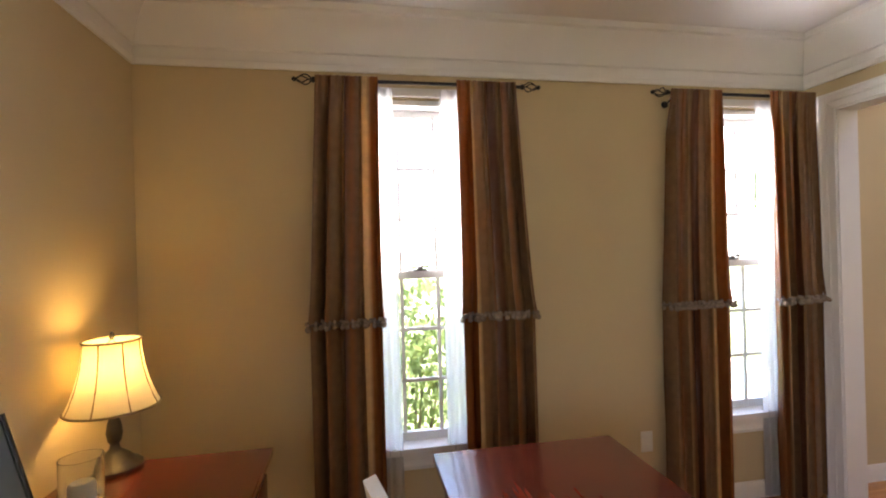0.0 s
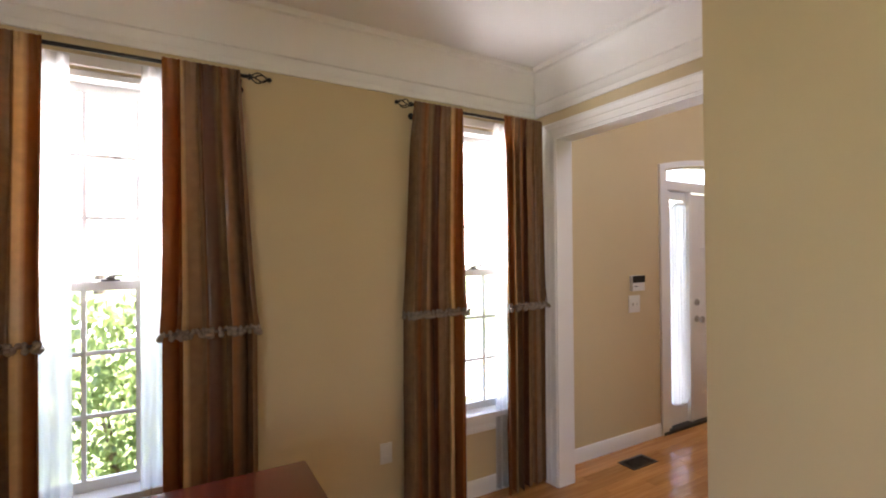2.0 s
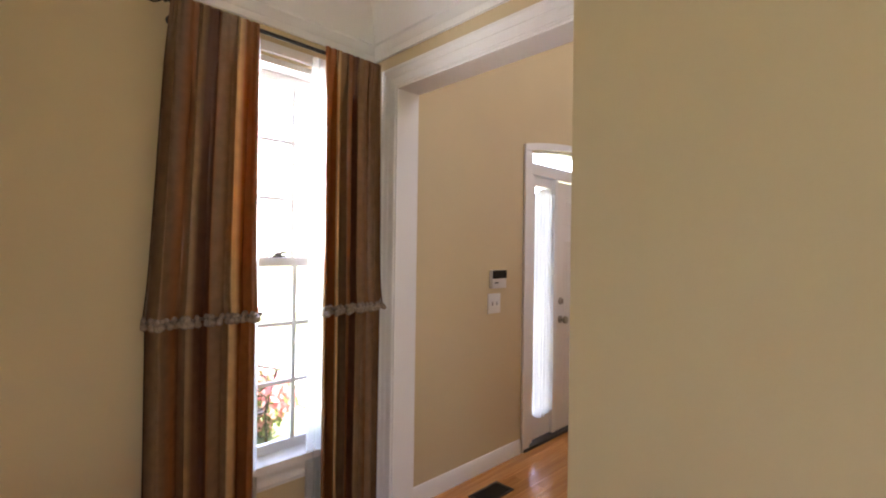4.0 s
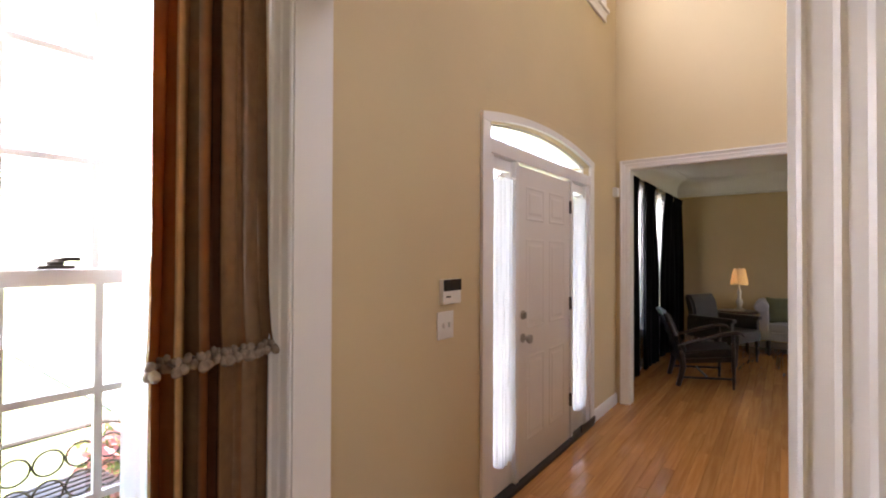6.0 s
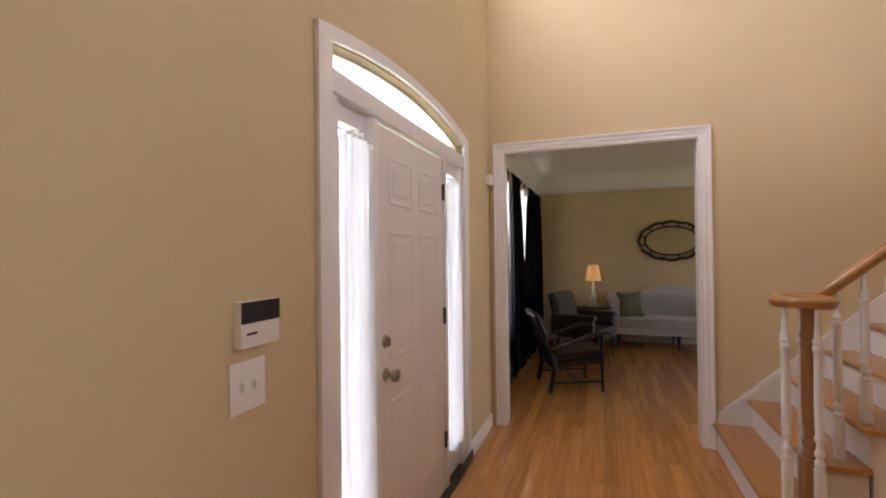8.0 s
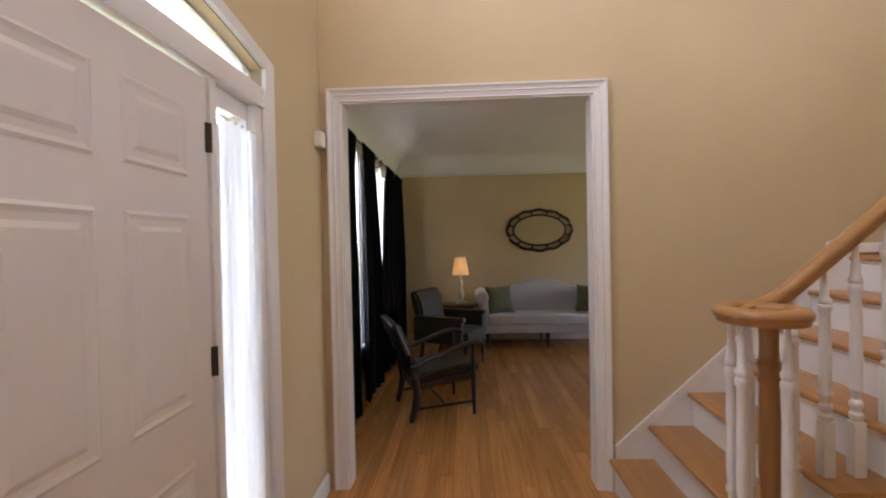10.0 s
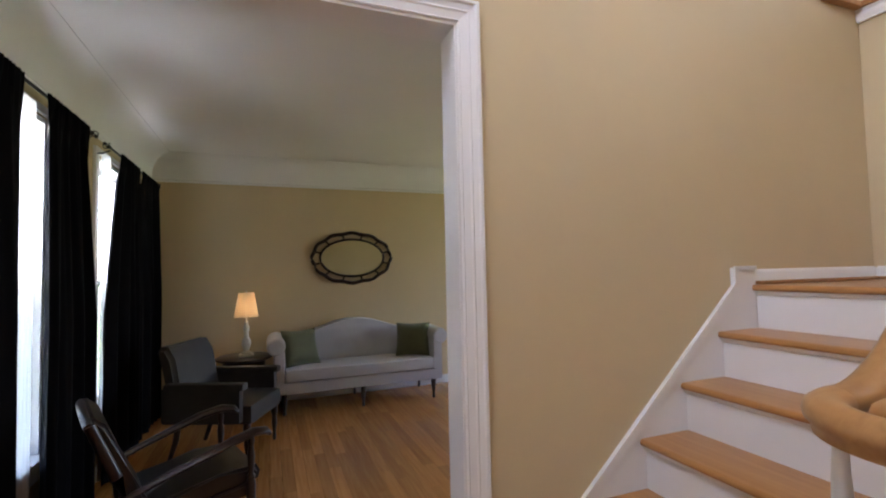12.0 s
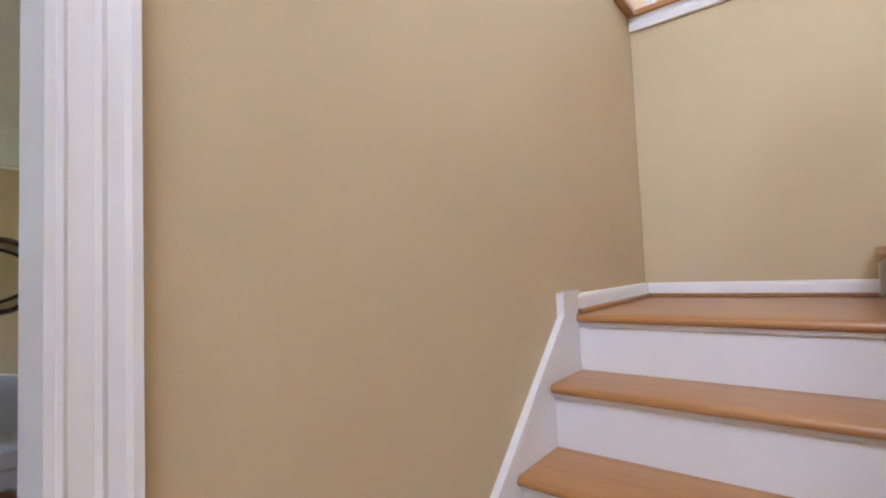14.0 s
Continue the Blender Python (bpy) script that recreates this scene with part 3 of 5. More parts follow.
part("arch_infill", prism(spandrel, 1, 0.0, 0.048), WALL, door)
part("outer_arch_infill", prism(spandrel, 1, 0.049, 0.178), TRIM, door, "white painted outer arch")
fr = prism([(x, inner(x) - 0.016) for x in xs] + [(x, inner(x) - 0.005) for x in reversed(xs)], 1, 0.05, 0.09)
box(fr, -HW + 0.001, -HW + 0.03, 0.05, 0.09, 2.15, 2.211)
box(fr, HW - 0.03, HW - 0.001, 0.05, 0.178, 2.15, 2.211)
part("transom_frame", fr, TRIM, door)
g = part("transom_pane", prism([(x, inner(x) - 0.02) for x in xs] + [(HW - 0.02, 2.14), (-HW + 0.02, 2.14)], 1, 0.066, 0.070), GLASS, door, smooth=False)
g.visible_shadow = False
part("head_rail", bx(-HW + 0.001, HW - 0.001, -0.012, 0.12, 2.065, 2.15, bevel=0.006), TRIM, door)
posts = [(-HW + 0.001, -HW + 0.078), (DW0 - 0.045, DW0 - 0.004), (DW1 + 0.004, DW1 + 0.045), (HW - 0.078, HW - 0.001)]
for a, b2 in posts:
    part("post", bx(a, b2, 0.0, 0.12, 0.03, 2.064, bevel=0.003), TRIM, door)
part("threshold", bx(-HW - 0.06, HW + 0.06, -0.03, 0.12, -0.028, 0.022, bevel=0.005), DARKSILL, door, "dark metal threshold")
vent2 = bx(HW - 0.26, HW + 0.07, -0.032, -0.023, 0.023, 0.075, bevel=0.003)
part("draught_strip", vent2, DARKSILL, door, "dark grille at the sidelight foot")
slab = part("leaf", bx(DW0, DW1, 0.012, 0.056, 0.024, DH, bevel=0.003), DOORM, door, "white six-panel door leaf, closed")
for px0, px1 in ((DW0 + 0.115, -0.055), (0.035, DW1 - 0.115)):
    for pz0, pz1 in ((0.24, 0.80), (0.98, 1.58), (1.70, 1.93)):
        b = bmesh.new()
        lv = [(0.0, 0.012), (0.010, 0.0075), (0.022, 0.0115), (0.040, 0.0115), (0.055, 0.0065)]
        rings = []
        for e, y in lv:
            rings.append([b.verts.new((x, y - 0.0008, z)) for x, z in ((px0 + e, pz0 + e), (px1 - e, pz0 + e), (px1 - e, pz1 - e), (px0 + e, pz1 - e))])
        for p, q in zip(rings, rings[1:]):
            for i in range(4):
                b.faces.new((p[i], p[(i + 1) % 4], q[(i + 1) % 4], q[i]))
        b.faces.new(rings[-1])
        part("panel", b, DOORM, slab, smooth=False)
kb = lathe([(0.030, 0), (0.030, 0.006), (0.012, 0.010), (0.011, 0.03), (0.024, 0.036), (0.031, 0.048), (0.028, 0.062), (0.012, 0.068)], 20, None, pose(DW0 + 0.07, 0.012, 0.93, 90))
part("door_knob", kb, NICKEL, slab, "satin nickel door knob")
bb = lathe([(0.030, 0), (0.030, 0.006), (0.022, 0.012), (0.008, 0.014)], 20, None, pose(DW0 + 0.07, 0.012, 1.08, 90))
box(bb, DW0 + 0.064, DW0 + 0.076, -0.016, 0.0, 1.06, 1.10, bevel=0.003)
part("deadbolt", bb, NICKEL, slab, "satin nickel deadbolt turn")
for z in (0.28, 1.04, 1.80):
    hb = tube([(DW1 + 0.004, 0.004, z), (DW1 + 0.004, 0.004, z + 0.1)], 0.008, 8)
    box(hb, DW1 - 0.012, DW1 + 0.022, 0.006, 0.0115, z, z + 0.1)
    part("hinge", hb, HINGE, slab, "dark steel hinge")

def sidelight(x0, x1):
    """Glazed sidelight with a gathered white sheer."""
    s = bx(x0, x0 + 0.03, 0.03, 0.07, 0.03, 2.06, bevel=0.003)
    box(s, x1 - 0.03, x1, 0.03, 0.07, 0.03, 2.06, bevel=0.003)
    box(s, x0 + 0.03, x1 - 0.03, 0.03, 0.07, 0.03, 0.22, bevel=0.004)
    box(s, x0 + 0.03, x1 - 0.03, 0.03, 0.07, 1.99, 2.06, bevel=0.004)
    f = part("sidelight_frame", s, TRIM, door)
    g = part("pane", bx(x0 + 0.028, x1 - 0.028, 0.048, 0.052, 0.21, 1.995), GLASS, f, smooth=False)
    g.visible_shadow = False
    xm, hw = (x0 + x1) / 2, (x1 - x0) / 2 - 0.012
    def fn(u, v):
        z = 0.24 + v * 1.73
        fl = math.sin(u * 2 * math.pi * 6.0 + 0.6 * math.sin(v * 5)) * 0.013 + math.sin(u * 2 * math.pi * 11.0 + 1.3 + v) * 0.004
        zz = z - 0.05 * (1 - (2 * u - 1) ** 2) * (1 - v) + 0.0
        if v > 0.95:
            zz -= 0.07 * (2 * u - 1) ** 2
        return (xm + (2 * u - 1) * hw * (0.92 + 0.08 * v), 0.004 + fl, zz)
    part("sheer_panel", sheet(fn, 84, 16, 0.002), SHEER2, f, "gathered white sheer panel")
    part("sheer_rod", tube([(x0 + 0.01, 0.0, 1.945), (x1 - 0.01, 0.0, 1.945)], 0.005, 6), TRIM, f)

sidelight(posts[0][1] - 0.012, posts[1][0] + 0.002)
sidelight(posts[2][1] - 0.002, posts[3][0] + 0.012)

# ---- curtains of the office ----
def curtain(x0, x1, y, z0, z1, xm0, xm1, folds, mat_, label, fringe=True, phase=0.0, group="office curtains", edge=1):
    c = thing("curtain", pose((x0 + x1) / 2, y, z0), label, "curtain", group)
    xc, h, zb = (x0 + x1) / 2, z1 - z0, 1.20 - z0
    def fn(u, v):
        z = v * h
        k = min(1.0, max(0.0, (z1 - z0 - z) / max(0.01, (z1 - 1.2))))
        a0, a1 = x0 + (xm0 - x0) * k, x1 + (xm1 - x1) * k
        amp = 0.024 + 0.020 * k
        wob = u + 0.05 * math.sin(4.1 * u + phase) + 0.012 * math.sin(6 * u + 2.3 * v + phase)
        q = math.pi * folds * wob + phase
        yy = -amp * (2 * abs(math.sin(q)) ** 0.75 - 1) * (0.75 + 0.4 * math.sin(5.1 * u + 2.7 * phase))
        yy += 0.006 * math.sin(3.3 * q + 4 * v) * (0.35 + 0.65 * v)
        if fringe:
            over = math.exp(-(z - zb) / 0.10) if z >= zb else 0.0
            yy -= 0.012 * over
            a0, a1 = a0 - 0.012 * over, a1 + 0.012 * over
        top = min(1.0, max(0.0, (v - 0.90) / 0.09))
        yy = yy * (1 - top) + top * (-0.016 + 0.005 * math.sin(2 * math.pi * folds * 4.3 * u + phase))
        xx = a0 + (a1 - a0) * u + 0.014 * math.sin(2 * q + 1.2)
        return (xx - xc, yy, z)
    part("drape", sheet(fn, int(folds * 20), 64, 0.004, uv=edge), mat_, c)
    if fringe:
        zt = 1.20 - z0
        vt = zt / h
        band = [Vector(fn(i / 60, vt)) + Vector((0, -0.009, 0)) for i in range(61)]
        part("braid", tube(band, 0.007, 6), BRAID, c, "beaded braid band")
        tm = None
        for i in range(26):
            p = Vector(fn((i + 0.5 + random.uniform(-0.3, 0.3)) / 26, vt)) + Vector((0, -0.018, 0.004))
            if tm is None:
                b = lathe([(0.003, 0.018), (0.009, 0.012), (0.010, 0.005), (0.005, -0.004), (0.010, -0.009), (0.014, -0.019), (0.012, -0.029), (0.004, -0.035)], 10)
                t = part("tassel", b, TASSEL, c, "beaded tassel")
                tm = t.data
            else:
                t = new("tassel", tm)
                t.parent = c
            t.location = p
            t.rotation_euler = (random.uniform(-0.8, 0.5), random.uniform(-0.7, 0.7), 0)
    return c

BROWN = "brown, rust and gold striped silk curtain with beaded fringe"
ZR = 2.40
curtain(0.70, 1.02, 2.87, 0.02, ZR + 0.018, 0.65, 1.01, 4.6, CURT, BROWN, phase=0.4, edge=-1)
curtain(1.42, 1.735, 2.87, 0.02, ZR + 0.018, 1.42, 1.80, 4.6, CURT, BROWN, phase=0.9)
curtain(2.63, 2.98, 2.87, 0.02, ZR + 0.018, 2.57, 2.97, 4.6, CURT, BROWN, phase=3.1, edge=-1)
curtain(3.28, 3.58, 2.85, 0.02, ZR + 0.018, 3.268, 3.59, 4.6, CURT, BROWN, phase=4.95)

def sheer_strip(x0, x1, y, z0, z1):
    c = thing("sheer_curtain", pose((x0 + x1) / 2, y, z0), "white sheer curtain beside the window", "curtain", "sheer curtains")
    hw = (x1 - x0) / 2
    def fn(u, v):
        return ((2 * u - 1) * hw * (1.05 - 0.1 * v), 0.010 * math.sin(2 * math.pi * 4 * u + v), v * (z1 - z0))
    part("drape", sheet(fn, 40, 12, 0.002), SHEER, c)

sheer_strip(0.88, 1.085, 2.915, 0.02, 2.385)
sheer_strip(1.325, 1.54, 2.915, 0.02, 2.385)
sheer_strip(2.80, 3.01, 2.915, 0.02, 2.385)
sheer_strip(3.245, 3.42, 2.915, 0.02, 2.385)

def curtain_rod(x0, x1, y, z, wall_y, finials=(True, True), label="black iron curtain rod with cage finials"):
    r = thing("curtain_rod", pose((x0 + x1) / 2, y, z), label, "curtain rod", "curtain rods")
    hw = (x1 - x0) / 2
    part("rod", tube([(-hw, 0, 0), (hw, 0, 0)], 0.009, 10), IRON, r)
    for s, on in zip((-1, 1), finials):
        e = s * hw
        if on:
            b = lathe([(0.009, 0), (0.015, 0.004), (0.015, 0.012), (0.009, 0.016)], 10, None, pose(e, 0, 0, 0, 90 * s, 0))
            for k in range(4):
                a0 = k * math.pi / 2
                pts = []
                for i in range(9):
                    q = i / 8
                    rr = 0.004 + 0.022 * math.sin(math.pi * q)
                    a = a0 + 1.6 * q
                    pts.append((e + s * (0.014 + 0.075 * q), rr * math.cos(a), rr * math.sin(a)))
                tube(pts, 0.0035, 5, b)
            lathe([(0.004, 0), (0.012, 0.006), (0.012, 0.014), (0.004, 0.022)], 10, b, pose(e + s * 0.088, 0, 0, 0, 90 * s, 0))
            part("finial", b, IRON, r, "twisted iron cage finial")
        k = e - s * 0.03
        d = wall_y - y
        part("bracket", tube([(k, d - 0.002, -0.045), (k, d * 0.5, -0.04), (k, 0.0, -0.018)], 0.006, 6, lathe([(0.02, 0), (0.02, 0.006), (0.008, 0.01)], 12, None, pose(k, d - 0.001, -0.045, 90))), IRON, r)
    return r

curtain_rod(0.70, 1.76, 2.87, ZR, YF)
curtain_rod(2.635, 3.585, 2.87, ZR, YF, (True, False))

# ---- curtains of the living room ----
BK = "black floor-length curtain panel hanging in folds"
YK = 3.02
for a, b2, c0, c1, ph in ((7.82, 8.68, 7.80, 8.73, 0.3), (8.96, 9.50, 8.98, 9.68, 1.1), (10.22, 10.75, 9.92, 10.93, 2.0), (10.83, 11.50, 11.02, 11.62, 3.3)):
    curtain(a, b2, YK, 0.02, 2.40, c0, c1, 5, BLACKC, BK, False, ph, "living room curtains")
for a, b2 in ((8.70, 8.86), (8.84, 8.99), (10.04, 10.2), (10.70, 11.02)):
    sheer_strip(a, b2, 3.075, 0.02, 2.36)
curtain_rod(7.8, 9.6, YK, 2.385, YL, label="black iron curtain rod")
curtain_rod(9.97, 11.5, YK, 2.385, YL, label="black iron curtain rod")

# ---- wall fixtures ----
kp = thing("alarm_keypad", pose(4.677, YF, 1.289), "white alarm keypad with dark display on the wall", "keypad")
part("body", bx(-0.076, 0.076, -0.028, -0.001, -0.062, 0.062, bevel=0.006), PLASTIC, kp)
part("display", bx(-0.074, 0.074, -0.031, -0.0275, 0.004, 0.061, bevel=0.001), SCREEN, kp, "dark display", smooth=False)
part("marking", bx(-0.055, -0.015, -0.0286, -0.0275, -0.028, -0.022), SCREEN, kp, "small dark marking", smooth=False)
sw = thing("light_switch", pose(4.65, YF, 1.122), "white double toggle light switch plate", "light switch")
part("plate", bx(-0.066, 0.066, -0.007, -0.001, -0.068, 0.068, bevel=0.003), PLASTIC, sw)
for x in (-0.023, 0.023):
    tg = part("toggle", bx(-0.005, 0.005, -0.020, -0.0065, -0.012, 0.012, bevel=0.002), PLASTIC, sw)
    tg.location = (x, 0, 0)
se = thing("motion_detector", pose(7.455, YF, 2.09), "small white alarm sensor high on the wall", "sensor")
part("body", bx(-0.045, 0.045, -0.045, -0.001, -0.045, 0.045, bevel=0.012), PLASTIC, se)
ou = thing("wall_outlet", pose(2.49, YF, 0.41), "white wall outlet plate with two sockets", "outlet")
part("plate", bx(-0.036, 0.036, -0.007, -0.001, -0.058, 0.058, bevel=0.003), PLASTIC, ou)
for z in (-0.026, 0.026):
    sk = part("socket", bx(-0.016, 0.016, -0.009, -0.0065, -0.014, 0.014, bevel=0.002), PLASTIC, ou)
    sk.location = (0, 0, z)
fv = thing("floor_vent", pose(4.38, 2.725, 0.0), "brown metal floor register set in oak", "floor vent")
fb = bx(-0.135, 0.135, -0.07, -0.055, 0.0, 0.006, bevel=0.002)
box(fb, -0.135, 0.135, 0.055, 0.07, 0.0, 0.006, bevel=0.002)
box(fb, -0.135, -0.118, -0.055, 0.055, 0.0, 0.006, bevel=0.002)
box(fb, 0.118, 0.135, -0.055, 0.055, 0.0, 0.006, bevel=0.002)
part("frame", fb, VENT, fv)
part("pan", bx(-0.117, 0.117, -0.054, 0.054, 0.0005, 0.0015), SCREEN, fv, smooth=False)
for i in range(12):
    x = -0.11 + i * 0.02
    s = part("slat", bx(-0.004, 0.004, -0.055, 0.055, 0.0018, 0.0055), VENT, fv, smooth=False)
    s.location = (x, 0, 0)

# ---- staircase ----
SX0 = 6.47
for k in range(1, 7):
    y1 = Y1 - (k - 1) * RUN
    st = thing("stair_step", pose((SX0 + XL) / 2, y1, (k - 1) * RISE), "oak tread on a white riser of the staircase", "stair step", "stair steps")
    a, b2 = SX0 - (SX0 + XL) / 2, XL - 0.022 - (SX0 + XL) / 2
    part("riser", bx(a + 0.012, b2, -0.018, -0.001, 0.0, RISE - 0.029), TRIM, st, "white painted riser", smooth=False)
    part("carcass", bx(a + 0.02, b2, -RUN - 0.002, -0.02, -(k - 1) * RISE, RISE - 0.03), TRIM, st, smooth=False)
    nose = [(0.028 - 0.014 + 0.014 * math.cos(t), RISE - 0.014 + 0.014 * math.sin(t)) for t in [math.pi / 2 - math.pi * i / 8 for i in range(9)]]
    part("tread", prism([(-RUN - 0.001, RISE - 0.028), (-RUN - 0.001, RISE)] + nose, 0, a - 0.02, b2), OAKT, st, "golden oak tread")
    if k == 1:
        arc = [(a - 0.02 - 0.16 * math.sin(t), -0.085 + 0.113 * math.cos(t)) for t in [math.pi * i / 14 for i in range(15)]]
        part("bullnose_tread", prism(arc, 2, RISE - 0.028, RISE, bevel=0.008), OAKT, st, "rounded oak starting tread")
        arc2 = [(a + 0.012 - 0.16 * math.sin(t), -0.09 + 0.09 * math.cos(t)) for t in [math.pi * i / 14 for i in range(15)]]
        part("bullnose_riser", prism(arc2, 2, 0.0, RISE - 0.029), TRIM, st, "rounded white starting riser")
    mo = part("tread_moulding", prism([(0.0, RISE - 0.029), (0.014, RISE - 0.029), (0.010, RISE - 0.04), (0.0, RISE - 0.046)], 0, a + 0.012, b2), TRIM, st)
yl = Y1 - 6 * RUN
ld = thing("stair_landing", pose((SX0 + XL) / 2, yl, 0), "oak stair landing above white riser", "landing")
a, b2 = SX0 - (SX0 + XL) / 2, XL - 0.022 - (SX0 + XL) / 2
part("riser", bx(a + 0.012, b2, -0.018, -0.001, LAND - RISE, LAND - 0.029), TRIM, ld, "white painted riser", smooth=False)
nose = [(0.014 + 0.014 * math.cos(t), LAND - 0.014 + 0.014 * math.sin(t)) for t in [math.pi / 2 - math.pi * i / 8 for i in range(9)]]
part("nosing", prism([(-0.06, LAND - 0.028), (-0.06, LAND)] + nose, 0, a - 0.02, b2), OAKT, ld, "golden oak nosing")
part("tread_moulding", prism([(0.0, LAND - 0.029), (0.014, LAND - 0.029), (0.010, LAND - 0.04), (0.0, LAND - 0.046)], 0, a + 0.012, b2), TRIM, ld)
dl = yl - 0.061
nb = 14
bw = (dl - YS - 0.002) / nb
for i in range(nb):
    part("board", bx(a, b2 + 0.02, dl - (i + 1) * bw - yl, dl - i * bw - 0.001 - yl, LAND - 0.02, LAND - random.uniform(0.0, 0.0006)), OAKT, ld, smooth=False)
part("carcass", bx(a + 0.02, b2 + 0.02, YS + 0.002 - yl, -0.02, 0.0, LAND - 0.03), TRIM, ld, smooth=False)
struct("trim_shoe_landing_side", bx(XL - 0.036, XL - 0.0175, YS + 0.017, yl, LAND + 0.0005, LAND + 0.017, bevel=0.005), OAKN, "oak shoe moulding along the landing wall", "moulding")
struct("trim_shoe_landing_back", bx(6.665, XL - 0.037, YS + 0.017, YS + 0.035, LAND + 0.0005, LAND + 0.017, bevel=0.005), OAKN, "oak shoe moulding along the landing wall", "moulding")
# second flight, rising west from the landing
for k in range(1, 7):
    x1 = 6.64 - (k - 1) * RUN
    st = thing("stair_step", pose(x1, (yl + YS) / 2, LAND + (k - 1) * RISE), "oak tread on a white riser of the upper flight", "stair step", "stair steps")
    hw = (yl - YS) / 2 - 0.004
    part("riser", bx(-0.018, -0.001, -hw + 0.02, hw, 0.0, RISE - 0.029), TRIM, st, "white painted riser", smooth=False)
    part("tread", bx(-RUN, 0.026, -hw + 0.02, hw, RISE - 0.028, RISE, bevel=0.008), OAKT, st, "golden oak tread")
    part("carcass", bx(-RUN - 0.001, -0.02, -hw + 0.02, hw, -0.12 if k > 1 else 0.0, RISE - 0.03), TRIM, st, smooth=False)
tan = RISE / RUN
sk = [(6.66, LAND), (6.66, LAND + 0.13), (6.58, LAND + 0.20), (5.15, LAND + 0.20 + 1.43 * tan), (5.15, LAND + 1.43 * tan - 0.1)]
struct("trim_skirt_upper", prism(sk, 1, YS + 0.001, YS + 0.016), TRIM, "white stair skirt board", "skirt board")
# wall skirt along the lower flight with a cap moulding
SKY0, SKY1 = Y1 - 0.01, yl
sk = [(SKY0, 0.0), (SKY0, 0.262), (0.034, 1.358), (0.034, 1.436), (yl, 1.436), (yl, 0.0)]
struct("trim_skirt", prism(sk, 0, XL - 0.02, XL - 0.001), TRIM, "white stair skirt board with cap moulding", "skirt board")
struct("trim_skirt_cap", prism([(SKY0, 0.222), (SKY0, 0.272), (0.038, 1.370), (0.038, 1.320)], 0, XL - 0.030, XL - 0.0205), TRIM, "white cap moulding on the stair skirt", "moulding")
struct("trim_skirt_cap_upper", prism([(0.038, 1.371), (0.038, 1.443), (yl, 1.443), (yl, 1.425), (0.020, 1.425), (0.020, 1.371)], 0, XL - 0.028, XL - 0.0205), TRIM, "white cap moulding at the stair landing", "moulding")

BALP = [(0.020, 0.20), (0.022, 0.212), (0.026, 0.222), (0.026, 0.238), (0.018, 0.248), (0.018, 0.262), (0.025, 0.272), (0.025, 0.290), (0.016, 0.302), (0.017, 0.335), (0.025, 0.345), (0.025, 0.362), (0.019, 0.374), (0.0225, 0.41), (0.0235, 0.48), (0.022, 0.62), (0.0195, 0.775)]
BALT = [(0.025, 0.785), (0.026, 0.797), (0.025, 0.808), (0.019, 0.815), (0.025, 0.823), (0.025, 0.838), (0.018, 0.848), (0.0165, 0.88), (0.0125, 0.94), (0.0115, 1.0)]

def baluster(x, y, z, top, group="stair balusters"):
    """White turned baluster with a square foot."""
    h = top - z
    t = thing("baluster", pose(x, y, z), "white turned wooden baluster under an oak handrail", "baluster", group)
    part("foot", bx(-0.021, 0.021, -0.021, 0.021, 0, 0.205, bevel=0.004), TRIM, t)
    f = (h - 0.20) / 0.80
    pr = [(r * 0.88, 0.20 + (q - 0.20) * f) for r, q in BALP + BALT]
    part("turning", lathe(pr, 18), TRIM, t)
    return t

NX, NY = 6.43, 1.06
RX = 6.57
RT = 1.24
newel = thing("newel_post", pose(NX, NY, RISE), "turned golden oak newel post under the volute", "newel post")
HN = RT - RISE - 0.055
part("foot", bx(-0.040, 0.040, -0.040, 0.040, 0, 0.235, bevel=0.005), OAKN, newel, "square oak foot")
part("post", lathe([(0.0308, 0.235), (0.0347, 0.245), (0.0347, 0.262), (0.0262, 0.275), (0.0331, 0.292), (0.0331, 0.312), (0.0246, 0.33), (0.0277, 0.37), (0.0331, 0.46), (0.0331, 0.56), (0.0316, 0.70), (0.0304, 0.775), (0.0347, 0.785), (0.0350, 0.80), (0.0312, 0.81), (0.0312, 0.825), (0.0347, 0.835), (0.0347, 0.848), (0.0308, 0.858), (0.0285, 0.90), (0.0300, HN)], 24), OAKN, newel)
rail = thing("handrail", pose(NX, NY, RT), "golden oak handrail curling into a volute", "handrail")
pts, rad = [], []
for i in range(50):
    q = i / 49
    a = 2.5 * math.pi * (1 - q)
    r = 0.045 + 0.105 * q
    pts.append((r * math.cos(a), r * math.sin(a), -0.03))
    rad.append(0.030)
part("volute", sweep(pts, RAILP), OAKR, rail, "spiral oak volute")
part("volute_eye", lathe([(0.02, -0.058), (0.05, -0.055), (0.055, -0.03), (0.045, -0.006), (0.02, 0.0)], 20), OAKR, rail)
ex, ey = pts[-1][0], pts[-1][1]
run = []
for i in range(8):
    q = i / 7
    run.append((ex + (RX - NX - ex) * q ** 2, ey - 0.02 - 0.16 * q, -0.03 + 0.02 * q ** 2 * 4))
y_top = yl - 0.02 - NY
z_end = run[-1][2] + (run[-1][1] - y_top) * tan
part("rail", sweep([(ex, ey, -0.03)] + run + [(RX - NX, y_top, z_end)], RAILP), OAKR, rail)
for x, y in ((6.405, 1.165), (6.54, 1.125), (6.595, 1.03), (6.36, 1.045)):
    baluster(x, y, RISE, RT - 0.055)
